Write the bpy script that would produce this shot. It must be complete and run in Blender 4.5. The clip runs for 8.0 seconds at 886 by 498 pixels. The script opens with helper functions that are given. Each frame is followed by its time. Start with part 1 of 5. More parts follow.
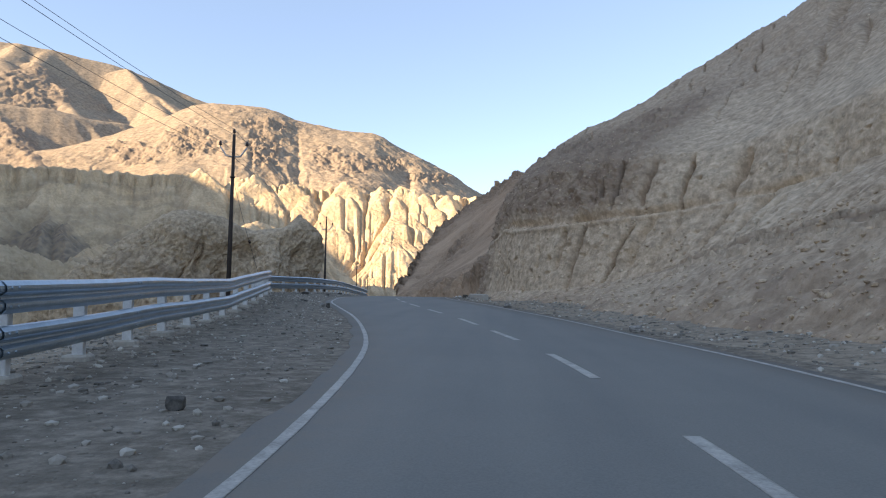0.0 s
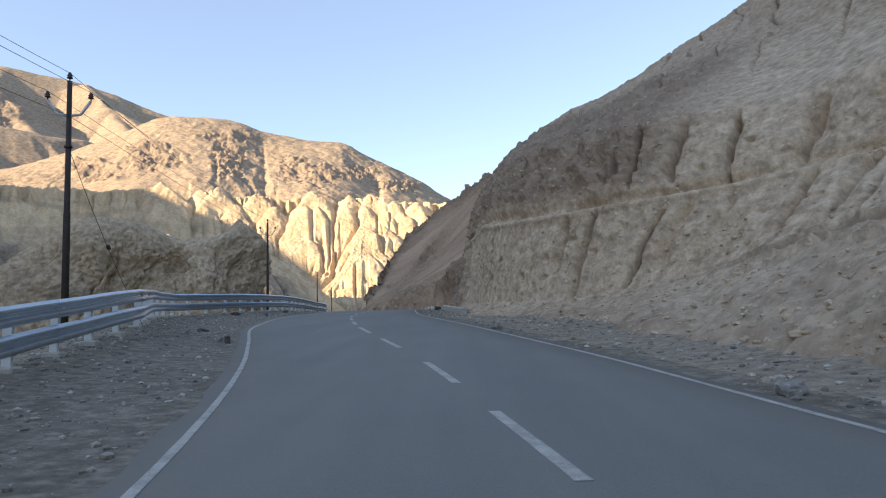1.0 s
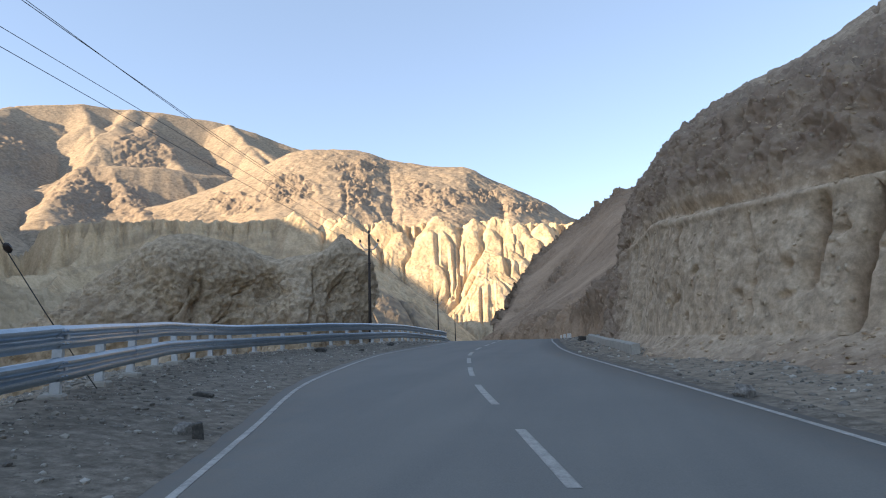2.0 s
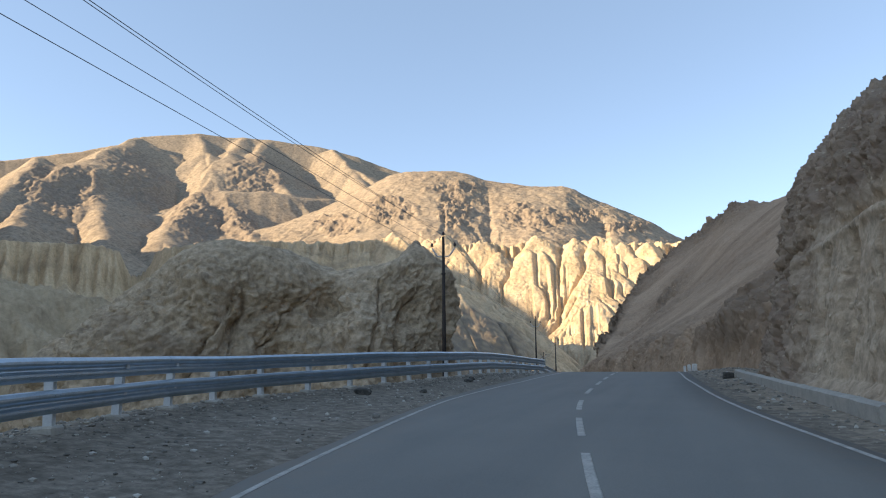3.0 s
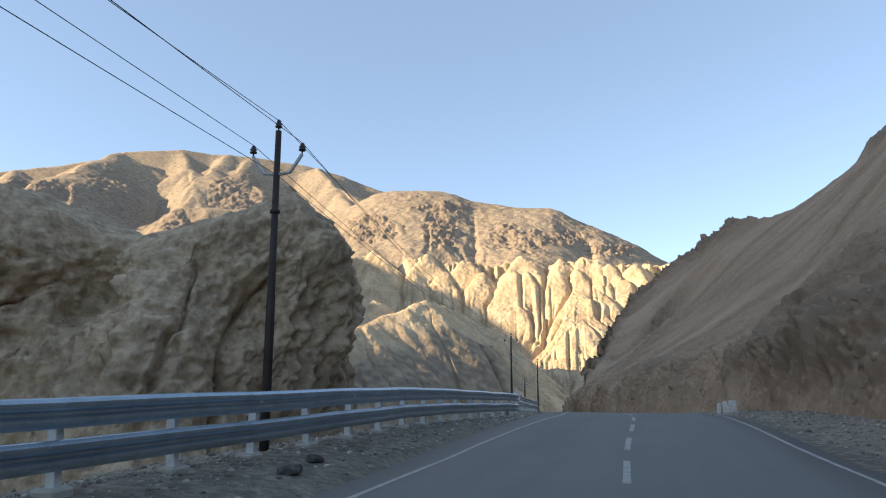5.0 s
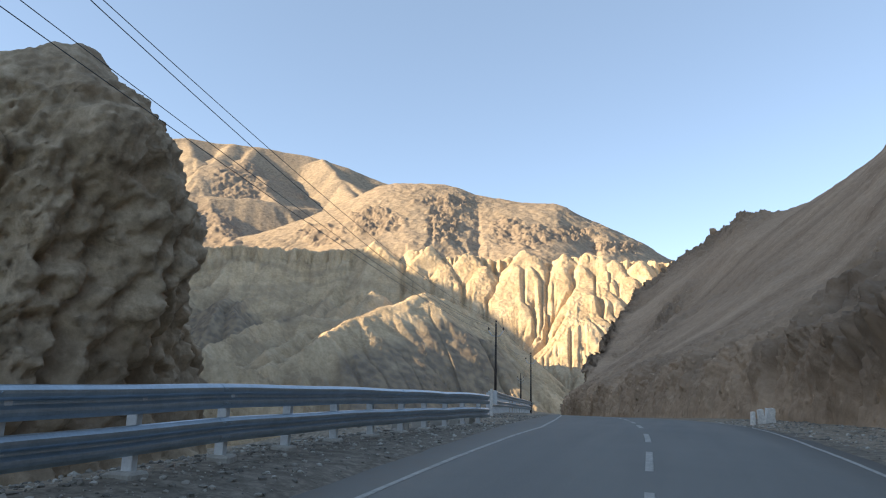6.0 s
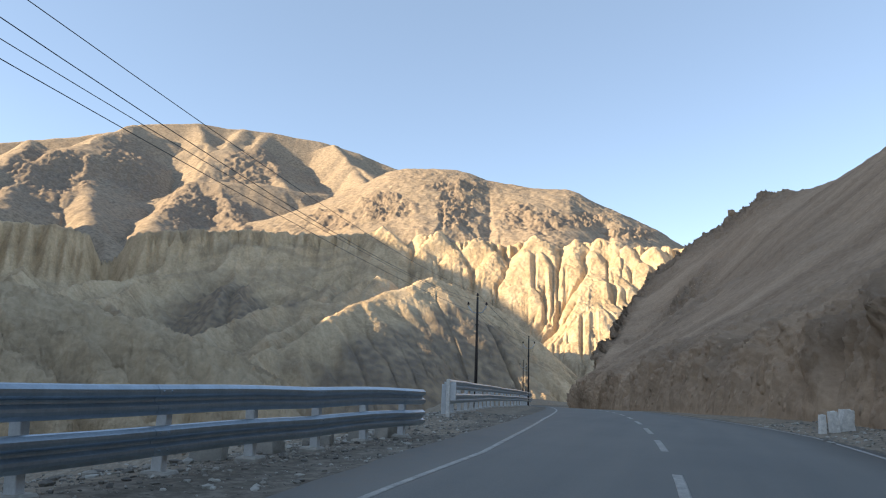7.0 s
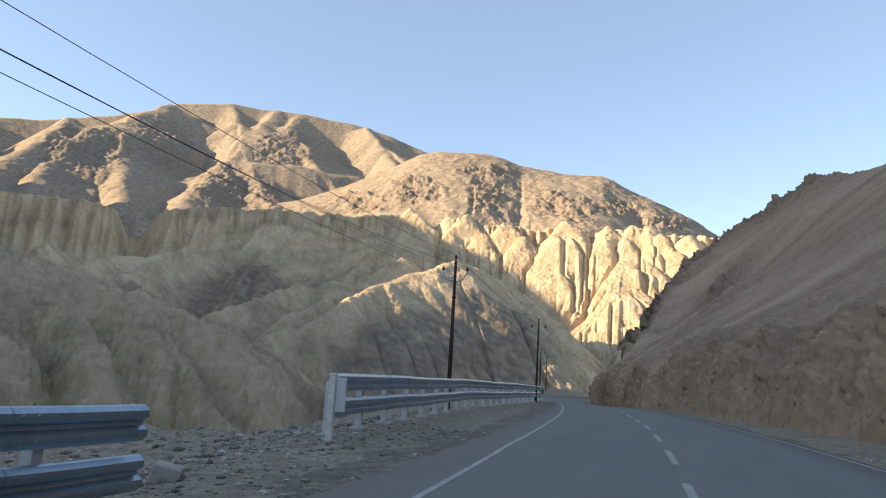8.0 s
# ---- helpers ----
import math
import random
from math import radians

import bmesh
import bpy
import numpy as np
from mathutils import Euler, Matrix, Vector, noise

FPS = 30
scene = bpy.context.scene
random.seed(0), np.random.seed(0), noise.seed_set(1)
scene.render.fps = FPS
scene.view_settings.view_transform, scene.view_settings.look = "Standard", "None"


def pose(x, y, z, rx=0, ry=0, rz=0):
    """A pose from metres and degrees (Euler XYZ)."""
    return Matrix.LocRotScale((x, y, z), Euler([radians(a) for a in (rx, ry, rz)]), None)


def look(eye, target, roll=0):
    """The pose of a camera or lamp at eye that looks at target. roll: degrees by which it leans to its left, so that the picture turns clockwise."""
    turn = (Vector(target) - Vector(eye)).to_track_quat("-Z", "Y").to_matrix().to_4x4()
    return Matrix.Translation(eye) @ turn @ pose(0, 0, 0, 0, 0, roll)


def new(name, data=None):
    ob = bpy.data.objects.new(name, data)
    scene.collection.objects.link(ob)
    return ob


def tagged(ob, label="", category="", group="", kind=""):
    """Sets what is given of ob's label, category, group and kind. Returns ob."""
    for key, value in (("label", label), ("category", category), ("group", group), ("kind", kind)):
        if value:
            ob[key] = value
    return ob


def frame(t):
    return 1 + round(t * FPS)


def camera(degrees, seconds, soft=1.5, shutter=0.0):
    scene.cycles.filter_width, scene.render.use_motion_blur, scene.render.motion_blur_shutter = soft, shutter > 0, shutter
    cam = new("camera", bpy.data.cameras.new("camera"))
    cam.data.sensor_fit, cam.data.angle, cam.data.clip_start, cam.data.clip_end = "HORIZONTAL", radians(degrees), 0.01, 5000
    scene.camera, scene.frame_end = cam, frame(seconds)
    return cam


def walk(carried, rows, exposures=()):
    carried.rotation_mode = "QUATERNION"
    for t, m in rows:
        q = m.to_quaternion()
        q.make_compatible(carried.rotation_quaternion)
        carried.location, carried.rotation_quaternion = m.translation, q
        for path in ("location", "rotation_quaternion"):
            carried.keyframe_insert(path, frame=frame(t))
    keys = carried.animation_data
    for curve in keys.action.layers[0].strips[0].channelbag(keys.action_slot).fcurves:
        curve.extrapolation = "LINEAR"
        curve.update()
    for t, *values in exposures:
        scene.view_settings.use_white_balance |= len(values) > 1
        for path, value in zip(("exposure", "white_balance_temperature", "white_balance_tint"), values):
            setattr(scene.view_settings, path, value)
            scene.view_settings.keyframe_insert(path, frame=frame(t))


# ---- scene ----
cam = camera(64.5, 8.0, soft=1.1)

PATH = [
    (0, (0.712, -11.132, 0.886), (0.617, -9.139, 1.027), 1.0),
    (0.5, (0.847, -6.663, 1.051), (0.961, -4.669, 1.162), -0.7),
    (1, (0.662, -1.425, 1.299), (0.647, 0.568, 1.461), -1.2),
    (1.5, (0.224, 3.841, 1.505), (0.038, 5.82, 1.724), -1.5),
    (2, (-0.456, 9.069, 1.694), (-0.823, 11.021, 1.931), -1.5),
    (2.2, (-0.808, 10.935, 1.785), (-1.237, 12.876, 2.007), -1.4),
    (3.3, (-2.465, 20.93, 2.25), (-3.175, 22.768, 2.587), -0.2),
    (3.5, (-2.776, 22.774, 2.341), (-3.522, 24.596, 2.693), -0.1),
    (4, (-3.63, 26.941, 2.482), (-4.373, 28.761, 2.855), -0.3),
    (4.5, (-4.352, 31.296, 2.492), (-5.038, 33.137, 2.863), -0.4),
    (5, (-4.774, 35.828, 2.511), (-5.369, 37.702, 2.875), 0.1),
    (5.2, (-4.935, 37.76, 2.518), (-5.498, 39.645, 2.882), 0.3),
    (6.3, (-5.743, 48.345, 2.495), (-6.373, 50.213, 2.834), 1.6),
    (6.5, (-5.876, 50.396, 2.489), (-6.514, 52.263, 2.82), 1.6),
    (7, (-6.129, 55.375, 2.469), (-6.772, 57.243, 2.781), 1.7),
    (7.5, (-6.45, 60.991, 2.519), (-7.116, 62.857, 2.798), 2.3),
    (8, (-6.869, 66.147, 2.511), (-7.596, 67.991, 2.779), 3.4),
]
walk(cam, [(t, look(eye, target, roll)) for t, eye, target, roll in PATH],
     [(0, 1.84, 7800, 13), (1.5, 1.86, 7800, 13), (2.2, 1.76, 7700, 11), (3.4, 1.61, 7600, 8), (8, 1.65, 7800, 9)])


# ---- light -------------------------------------------------------------
SUN_TO = Vector((-0.80, -0.50, 0.33)).normalized()      # towards the sun
world = bpy.data.worlds.new("sky")
scene.world = world
world.use_nodes = True
_nt = world.node_tree
_bg = _nt.nodes["Background"]
_sky = _nt.nodes.new("ShaderNodeTexSky")
_sky.sky_type = "NISHITA"
_sky.sun_disc = False
_sky.sun_elevation = math.asin(SUN_TO.z)
_sky.sun_rotation = math.atan2(SUN_TO.x, SUN_TO.y)
_sky.altitude = 3000
_sky.air_density, _sky.dust_density, _sky.ozone_density = 0.8, 2.0, 1.0
_clear = _nt.nodes.new("ShaderNodeMix")                 # thin even haze over the whole dome
_clear.data_type = "RGBA"
_clear.inputs["Factor"].default_value = 0.45
_nt.links.new(_sky.outputs["Color"], [i for i in _clear.inputs if i.name == "A" and i.type == "RGBA"][0])
[i for i in _clear.inputs if i.name == "B" and i.type == "RGBA"][0].default_value = (0.73, 1.13, 1.80, 1)
_nt.links.new([o for o in _clear.outputs if o.type == "RGBA"][0], _bg.inputs["Color"])
_bg.inputs["Strength"].default_value = 0.15
sun_data = bpy.data.lights.new("sun", "SUN")
sun_data.energy, sun_data.angle, sun_data.color = 3.9, radians(0.5), (1.0, 0.85, 0.65)
sun = new("sun", sun_data)
sun.matrix_world = look((0, 0, 300), Vector((0, 0, 300)) - SUN_TO)


# ---- numeric noise -----------------------------------------------------
_rng = np.random.RandomState(7)
_perm = np.concatenate([_rng.permutation(256)] * 3)
_grad = _rng.normal(size=(256, 3))
_grad /= np.linalg.norm(_grad, axis=1)[:, None]


_gx, _gy, _gz = (np.ascontiguousarray(_grad[:, k]).astype(np.float32) for k in range(3))
_perm = _perm.astype(np.int32)


def perlin(p):
    """Gradient noise at points (n, 3), about -1 to 1."""
    p = np.asarray(p, float)
    out = np.empty(len(p))
    for a in range(0, len(p), 16384):
        out[a:a + 16384] = noise_block(p[a:a + 16384])
    return out


def noise_block(p):
    x, y, z = p[:, 0], p[:, 1], p[:, 2]
    xf, yf, zf = np.floor(x), np.floor(y), np.floor(z)
    fx, fy, fz = (x - xf).astype(np.float32), (y - yf).astype(np.float32), (z - zf).astype(np.float32)
    ix, iy, iz = xf.astype(np.int32) & 255, yf.astype(np.int32) & 255, zf.astype(np.int32) & 255
    u, v, w = (f * f * f * (f * (f * 6 - 15) + 10) for f in (fx, fy, fz))
    corner = []
    for dx in (0, 1):
        hx = _perm[ix + dx] + iy
        for dy in (0, 1):
            hy = _perm[hx + dy] + iz
            for dz in (0, 1):
                h = _perm[hy + dz]
                corner.append((fx - dx) * _gx[h] + (fy - dy) * _gy[h] + (fz - dz) * _gz[h])
    c = [a + w * (b - a) for a, b in zip(corner[0::2], corner[1::2])]
    c = [a + v * (b - a) for a, b in zip(c[0::2], c[1::2])]
    return (c[0] + u * (c[1] - c[0])) * 1.5


def fbm(p, octaves=4, gain=0.5):
    p, a, out = np.asarray(p, float), 1.0, 0.0
    for o in range(octaves):
        out = out + a * perlin(p + 17.3 * o)
        p, a = p * 2.03, a * gain
    return out


def ridged(p, octaves=4, gain=0.5):
    """Sharp crests at 1, valleys below."""
    p, a, out, tot = np.asarray(p, float), 1.0, 0.0, 0.0
    for o in range(octaves):
        out = out + a * (1 - 2 * np.abs(perlin(p + 9.7 * o)))
        tot += a
        p, a = p * 2.07, a * gain
    return out / tot


# ---- mesh helpers ------------------------------------------------------
def mesh_from(name, verts, faces, mats, smooth=True):
    me = bpy.data.meshes.new(name)
    me.from_pydata([tuple(v) for v in verts], [], [tuple(f) for f in faces])
    for m in (mats if isinstance(mats, (list, tuple)) else [mats]):
        me.materials.append(m)
    me.polygons.foreach_set("use_smooth", [smooth] * len(me.polygons))
    me.update()
    return me


def grid_mesh(name, P, mat, smooth=True, flip=False):
    """A sheet from points (nu, nv, 3)."""
    nu, nv = P.shape[:2]
    idx = np.arange(nu * nv).reshape(nu, nv)
    q = np.stack([idx[:-1, :-1], idx[1:, :-1], idx[1:, 1:], idx[:-1, 1:]], -1).reshape(-1, 4)
    if flip:
        q = q[:, ::-1]
    me = bpy.data.meshes.new(name)
    me.vertices.add(nu * nv)
    me.vertices.foreach_set("co", P.reshape(-1).astype(np.float32))
    me.loops.add(q.size)
    me.loops.foreach_set("vertex_index", q.reshape(-1).astype(np.int32))
    me.polygons.add(len(q))
    me.polygons.foreach_set("loop_start", (np.arange(len(q)) * 4).astype(np.int32))
    me.polygons.foreach_set("loop_total", np.full(len(q), 4, np.int32))
    me.polygons.foreach_set("use_smooth", np.full(len(q), smooth))
    me.materials.append(mat)
    me.update()
    me.validate()
    return me


def spread(n, knots, weights=None):
    """n values from 0 to len(knots)-1, in equal shares or by weight a span."""
    k = knots - 1
    w = np.array(weights if weights is not None else [1.0] * k, float)
    return np.interp(np.linspace(0, 1, n), np.r_[0, np.cumsum(w)] / w.sum(), np.arange(k + 1))


def blend(ctrl, t, smooth):
    """Values of control rows (k, ..., 3) at t in 0..k-1, straight or rounded."""
    k = len(ctrl)
    i = np.clip(np.floor(t).astype(int), 0, k - 2)
    f = (t - i).reshape((-1,) + (1,) * (ctrl.ndim - 1))
    a, b = ctrl[i], ctrl[i + 1]
    if not smooth:
        return a + (b - a) * f
    p, n = ctrl[np.clip(i - 1, 0, k - 1)], ctrl[np.clip(i + 2, 0, k - 1)]
    cat = 0.5 * (2 * a + (b - p) * f + (2 * p - 5 * a + 4 * b - n) * f * f + (3 * a - p - 3 * b + n) * f ** 3)
    lin = a + (b - a) * f
    return lin + (cat - lin) * smooth


def loft(rows, nu, nv, smooth_u=1.0, smooth_v=0.6, wu=None, wv=None):
    """Points (nu, nv, 3) of a sheet through rows of stations; and u, v."""
    C = np.array(rows, float)                       # rows, stations, 3
    u, v = spread(nu, C.shape[1], wu), spread(nv, C.shape[0], wv)
    A = blend(C, v, smooth_v)                       # nv, stations, 3
    B = blend(np.swapaxes(A, 0, 1), u, smooth_u)    # nu, nv, 3
    U, V = np.meshgrid(u, v, indexing="ij")
    return B, U, V


def normals(P):
    du, dv = np.gradient(P, axis=0), np.gradient(P, axis=1)
    n = np.cross(du, dv)
    n /= np.linalg.norm(n, axis=-1, keepdims=True) + 1e-9
    return n


def band(x, a, b, soft):
    """1 between a and b, fading over soft."""
    return np.clip((x - a) / soft, 0, 1) * np.clip((b - x) / soft, 0, 1)


def part(name, data, parent, label="", m=None):
    if isinstance(data, bmesh.types.BMesh):
        me = bpy.data.meshes.new(name)
        data.to_mesh(me)
        data.free()
        data = me
    ob = new(name, data)
    ob.parent = parent
    if m is not None:
        ob.matrix_basis = m
    return tagged(ob, label)


def thing(name, at, label, category, group="", kind="", rz=0.0):
    ob = new(name)
    ob.empty_display_size = 0.2
    ob.matrix_basis = pose(*at, 0, 0, rz)
    return tagged(ob, label, category, group, kind)


# ---- materials ---------------------------------------------------------
def nodes_of(name):
    m = bpy.data.materials.new(name)
    m.use_nodes = True
    nt = m.node_tree
    return m, nt, nt.nodes["Principled BSDF"]


def node(nt, kind, props=None, **inputs):
    n = nt.nodes.new(kind)
    if props and "feature" in props:
        n.feature = props["feature"]
    for k, v in inputs.items():
        key = k.replace("_", " ")
        s = n.inputs[int(key[1:])] if key[0] == "i" and key[1:].isdigit() else n.inputs[key]
        if isinstance(v, bpy.types.NodeSocket):
            nt.links.new(v, s)
        else:
            s.default_value = v
    return n


def ramp(nt, fac, stops):
    r = nt.nodes.new("ShaderNodeValToRGB")
    nt.links.new(fac, r.inputs[0])
    el = r.color_ramp.elements
    while len(el) > 1:
        el.remove(el[-1])
    el[0].position, el[0].color = stops[0][0], (*stops[0][1], 1)
    for p, c in stops[1:]:
        e = el.new(p)
        e.color = (*c, 1)
    return r.outputs["Color"]


def place(nt, sx=1.0, sy=1.0, sz=1.0):
    g = node(nt, "ShaderNodeNewGeometry")
    mp = node(nt, "ShaderNodeMapping", Vector=g.outputs["Position"], Scale=(sx, sy, sz))
    return mp.outputs["Vector"]


def noise_of(nt, vec, scale, detail=6.0, rough=0.6, distort=0.0):
    return node(nt, "ShaderNodeTexNoise", Vector=vec, Scale=scale, Detail=detail, Roughness=rough,
                Distortion=distort).outputs["Fac"]


def mix(nt, fac, a, b, mode="MIX"):
    n = nt.nodes.new("ShaderNodeMix")
    n.data_type, n.blend_type = "RGBA", mode
    for v, s in ((fac, n.inputs["Factor"]), (a, n.inputs["A"]), (b, n.inputs["B"])):
        if isinstance(v, bpy.types.NodeSocket):
            nt.links.new(v, s)
        else:
            s.default_value = v if s.type == "VALUE" else (*v, 1)
    return [o for o in n.outputs if o.type == "RGBA"][0]


def bump_of(nt, height, strength, distance, under=None):
    b = node(nt, "ShaderNodeBump", Height=height, Strength=strength, Distance=distance)
    if under is not None:
        nt.links.new(under, b.inputs["Normal"])
    return b.outputs["Normal"]


def earth(name, dark, mid, pale, big, small, bump, stretch=1.0, pebbles=0.0, rough=0.95, streak=None, vein=None):
    """Dry rock, clay or gravel: two scales of colour, grain, streaks and pebbles."""
    m, nt, b = nodes_of(name)
    v = place(nt, 1, 1, stretch)
    w = place(nt)
    large = noise_of(nt, v, big, 5, 0.62, 0.4)
    fine = noise_of(nt, w, small, 8, 0.7)
    col = ramp(nt, large, [(0.30, dark), (0.5, mid), (0.70, pale)])
    col = mix(nt, 0.65, col, ramp(nt, fine, [(0.36, tuple(c * 0.5 for c in mid)), (0.5, mid), (0.67, tuple(min(1, c * 1.3) for c in pale))]))
    if streak:
        run = noise_of(nt, place(nt, *streak), 1.0, 5, 0.65, 0.3)
        col = mix(nt, 0.55, col, ramp(nt, run, [(0.3, tuple(c * 0.72 for c in dark)), (0.5, mid), (0.72, tuple(min(1, c * 1.15) for c in pale))]))
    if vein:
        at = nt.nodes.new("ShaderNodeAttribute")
        at.attribute_name = "strata_shade"
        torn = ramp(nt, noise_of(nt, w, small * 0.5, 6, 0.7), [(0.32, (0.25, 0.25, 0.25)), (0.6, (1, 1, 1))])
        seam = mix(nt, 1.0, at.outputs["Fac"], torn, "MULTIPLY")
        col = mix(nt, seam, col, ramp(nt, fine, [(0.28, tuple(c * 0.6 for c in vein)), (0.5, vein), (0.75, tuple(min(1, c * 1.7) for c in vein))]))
    height = noise_of(nt, w, small * 0.6, 9, 0.72)
    nrm = bump_of(nt, height, 0.8, bump)
    if pebbles > 0:
        vo = node(nt, "ShaderNodeTexVoronoi", Vector=w, Scale=pebbles, Randomness=1.0)
        peb = ramp(nt, vo.outputs["Distance"], [(0.0, (1, 1, 1)), (0.35, (0, 0, 0))])
        tint = mix(nt, 0.5, vo.outputs["Color"], (0.5, 0.5, 0.5))
        bright = node(nt, "ShaderNodeRGBToBW", Color=tint).outputs[0]
        chip = ramp(nt, bright, [(0.3, tuple(c * 0.6 for c in mid)), (0.72, tuple(min(1, c * 1.5) for c in pale))])
        sparse = ramp(nt, noise_of(nt, w, pebbles * 0.35, 3), [(0.48, (0, 0, 0)), (0.62, (1, 1, 1))])
        fac = mix(nt, 1.0, peb, sparse, "MULTIPLY")
        col = mix(nt, fac, col, chip)
        nrm = bump_of(nt, fac, 0.7, 0.5 / pebbles, nrm)
    nt.links.new(col, b.inputs["Base Color"])
    nt.links.new(nrm, b.inputs["Normal"])
    b.inputs["Roughness"].default_value = rough
    b.inputs["Specular IOR Level"].default_value = 0.15
    return m


M_CLIFF = earth("conglomerate cliff", (0.38, 0.27, 0.18), (0.57, 0.43, 0.30), (0.69, 0.56, 0.41), 0.20, 2.4, 0.11, 0.6, pebbles=4.0, vein=(0.28, 0.20, 0.145))
M_SCREE = earth("scree slope", (0.30, 0.192, 0.122), (0.43, 0.295, 0.195), (0.53, 0.375, 0.255), 0.045, 1.6, 0.22, 1.0, pebbles=1.4, streak=(0.02, 0.11, 0.02), vein=(0.235, 0.17, 0.12))
M_OUTCROP = earth("outcrop rock", (0.37, 0.27, 0.175), (0.52, 0.395, 0.27), (0.62, 0.49, 0.35), 0.16, 2.6, 0.12, 0.8, pebbles=2.6, vein=(0.31, 0.23, 0.16))
# its vein is dark grey clay, and the painted shade of bowl and fan
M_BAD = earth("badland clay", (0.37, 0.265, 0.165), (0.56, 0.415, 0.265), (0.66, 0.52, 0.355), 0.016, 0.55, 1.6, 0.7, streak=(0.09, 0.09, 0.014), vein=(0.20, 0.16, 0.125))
M_HILL = earth("mountain slope", (0.225, 0.17, 0.122), (0.305, 0.24, 0.176), (0.365, 0.29, 0.217), 0.006, 0.16, 2.2, 1.0, vein=(0.225, 0.175, 0.135))
M_GRAVEL = earth("shoulder gravel", (0.145, 0.123, 0.096), (0.21, 0.182, 0.145), (0.31, 0.272, 0.22), 0.5, 4.0, 0.05, 1.0, pebbles=9.0)
M_DUST = earth("dusty bank", (0.22, 0.18, 0.135), (0.30, 0.25, 0.19), (0.38, 0.32, 0.25), 0.4, 4.0, 0.03, 1.0, pebbles=7.0)


def asphalt():
    m, nt, b = nodes_of("asphalt")
    w = place(nt)
    grain = noise_of(nt, w, 55, 3, 0.7)
    patch = noise_of(nt, w, 0.35, 5, 0.6)
    track = noise_of(nt, place(nt, 1.2, 0.08, 1), 1.0, 3, 0.5)
    c = ramp(nt, patch, [(0.3, (0.170, 0.174, 0.158)), (0.7, (0.212, 0.214, 0.19))])
    c = mix(nt, 0.35, c, ramp(nt, track, [(0.35, (0.145, 0.152, 0.142)), (0.65, (0.24, 0.236, 0.206))]))
    c = mix(nt, 0.3, c, ramp(nt, grain, [(0.35, (0.10, 0.10, 0.10)), (0.7, (0.25, 0.246, 0.232))]))
    nt.links.new(c, b.inputs["Base Color"])
    nt.links.new(bump_of(nt, grain, 0.35, 0.006), b.inputs["Normal"])
    at = nt.nodes.new("ShaderNodeAttribute")
    at.attribute_name = "dirt"
    spots = noise_of(nt, w, 2.2, 6, 0.7)
    dirt = mix(nt, 1.0, at.outputs["Color"], ramp(nt, spots, [(0.38, (0.15, 0.15, 0.15)), (0.62, (1, 1, 1))]), "MULTIPLY")
    c = mix(nt, dirt, c, (0.21, 0.19, 0.16))
    nt.links.new(c, b.inputs["Base Color"])
    b.inputs["Roughness"].default_value = 0.82
    return m


def plain(name, c, rough=0.6, metal=0.0, vary=0.12, scale=6.0, bump=0.0):
    m, nt, b = nodes_of(name)
    w = place(nt)
    n1, n2 = noise_of(nt, w, scale, 5, 0.65), noise_of(nt, w, scale * 9, 4, 0.6)
    f = mix(nt, 0.4, n1, n2)
    lo, hi = tuple(x * (1 - vary) for x in c), tuple(min(1, x * (1 + vary)) for x in c)
    nt.links.new(ramp(nt, f, [(0.35, lo), (0.65, hi)]), b.inputs["Base Color"])
    b.inputs["Roughness"].default_value, b.inputs["Metallic"].default_value = rough, metal
    if bump > 0:
        nt.links.new(bump_of(nt, n2, 0.5, bump), b.inputs["Normal"])
    return m


M_ASPHALT = asphalt()
M_PAINT = plain("worn road paint", (0.40, 0.39, 0.355), 0.8, vary=0.35, scale=4, bump=0.003)
M_STEEL = plain("galvanised steel", (0.37, 0.46, 0.53), 0.33, 0.85, vary=0.16, scale=3)
M_POST = plain("zinc-grey post", (0.64, 0.66, 0.66), 0.6, 0.0, vary=0.14, scale=5)
M_POLE = plain("rusty pole steel", (0.055, 0.042, 0.036), 0.7, 0.3, vary=0.3, scale=3)
M_ARM = plain("galvanised arm", (0.55, 0.55, 0.55), 0.55, 0.4)
M_INSUL = plain("brown porcelain", (0.035, 0.02, 0.016), 0.25)
M_WIRE = plain("aluminium wire", (0.045, 0.047, 0.052), 0.5, 0.5)
M_WHITE = plain("whitewashed stone", (0.76, 0.74, 0.69), 0.9, vary=0.25, scale=7, bump=0.01)
M_CONC = plain("weathered concrete", (0.42, 0.395, 0.345), 0.9, vary=0.2, scale=3, bump=0.01)
M_STONE = earth("loose stone", (0.16, 0.15, 0.135), (0.27, 0.255, 0.23), (0.42, 0.40, 0.36), 1.2, 9, 0.02, 1.0)


def pebble():
    m, nt, b = nodes_of("mixed pebbles")
    g = node(nt, "ShaderNodeNewGeometry")
    tone = ramp(nt, g.outputs["Random Per Island"], [(0.0, (0.11, 0.10, 0.085)), (0.4, (0.25, 0.225, 0.185)), (0.75, (0.42, 0.385, 0.325)), (1.0, (0.64, 0.61, 0.54))])
    grain = noise_of(nt, place(nt), 40, 4, 0.6)
    nt.links.new(mix(nt, 0.25, tone, ramp(nt, grain, [(0.3, (0.1, 0.1, 0.09)), (0.7, (0.4, 0.38, 0.34))])), b.inputs["Base Color"])
    b.inputs["Roughness"].default_value = 0.9
    return m


M_PEBBLE = pebble()
M_DARK = earth("dark broken concrete", (0.06, 0.056, 0.05), (0.10, 0.094, 0.084), (0.17, 0.16, 0.145), 1.5, 9, 0.02, 1.0)


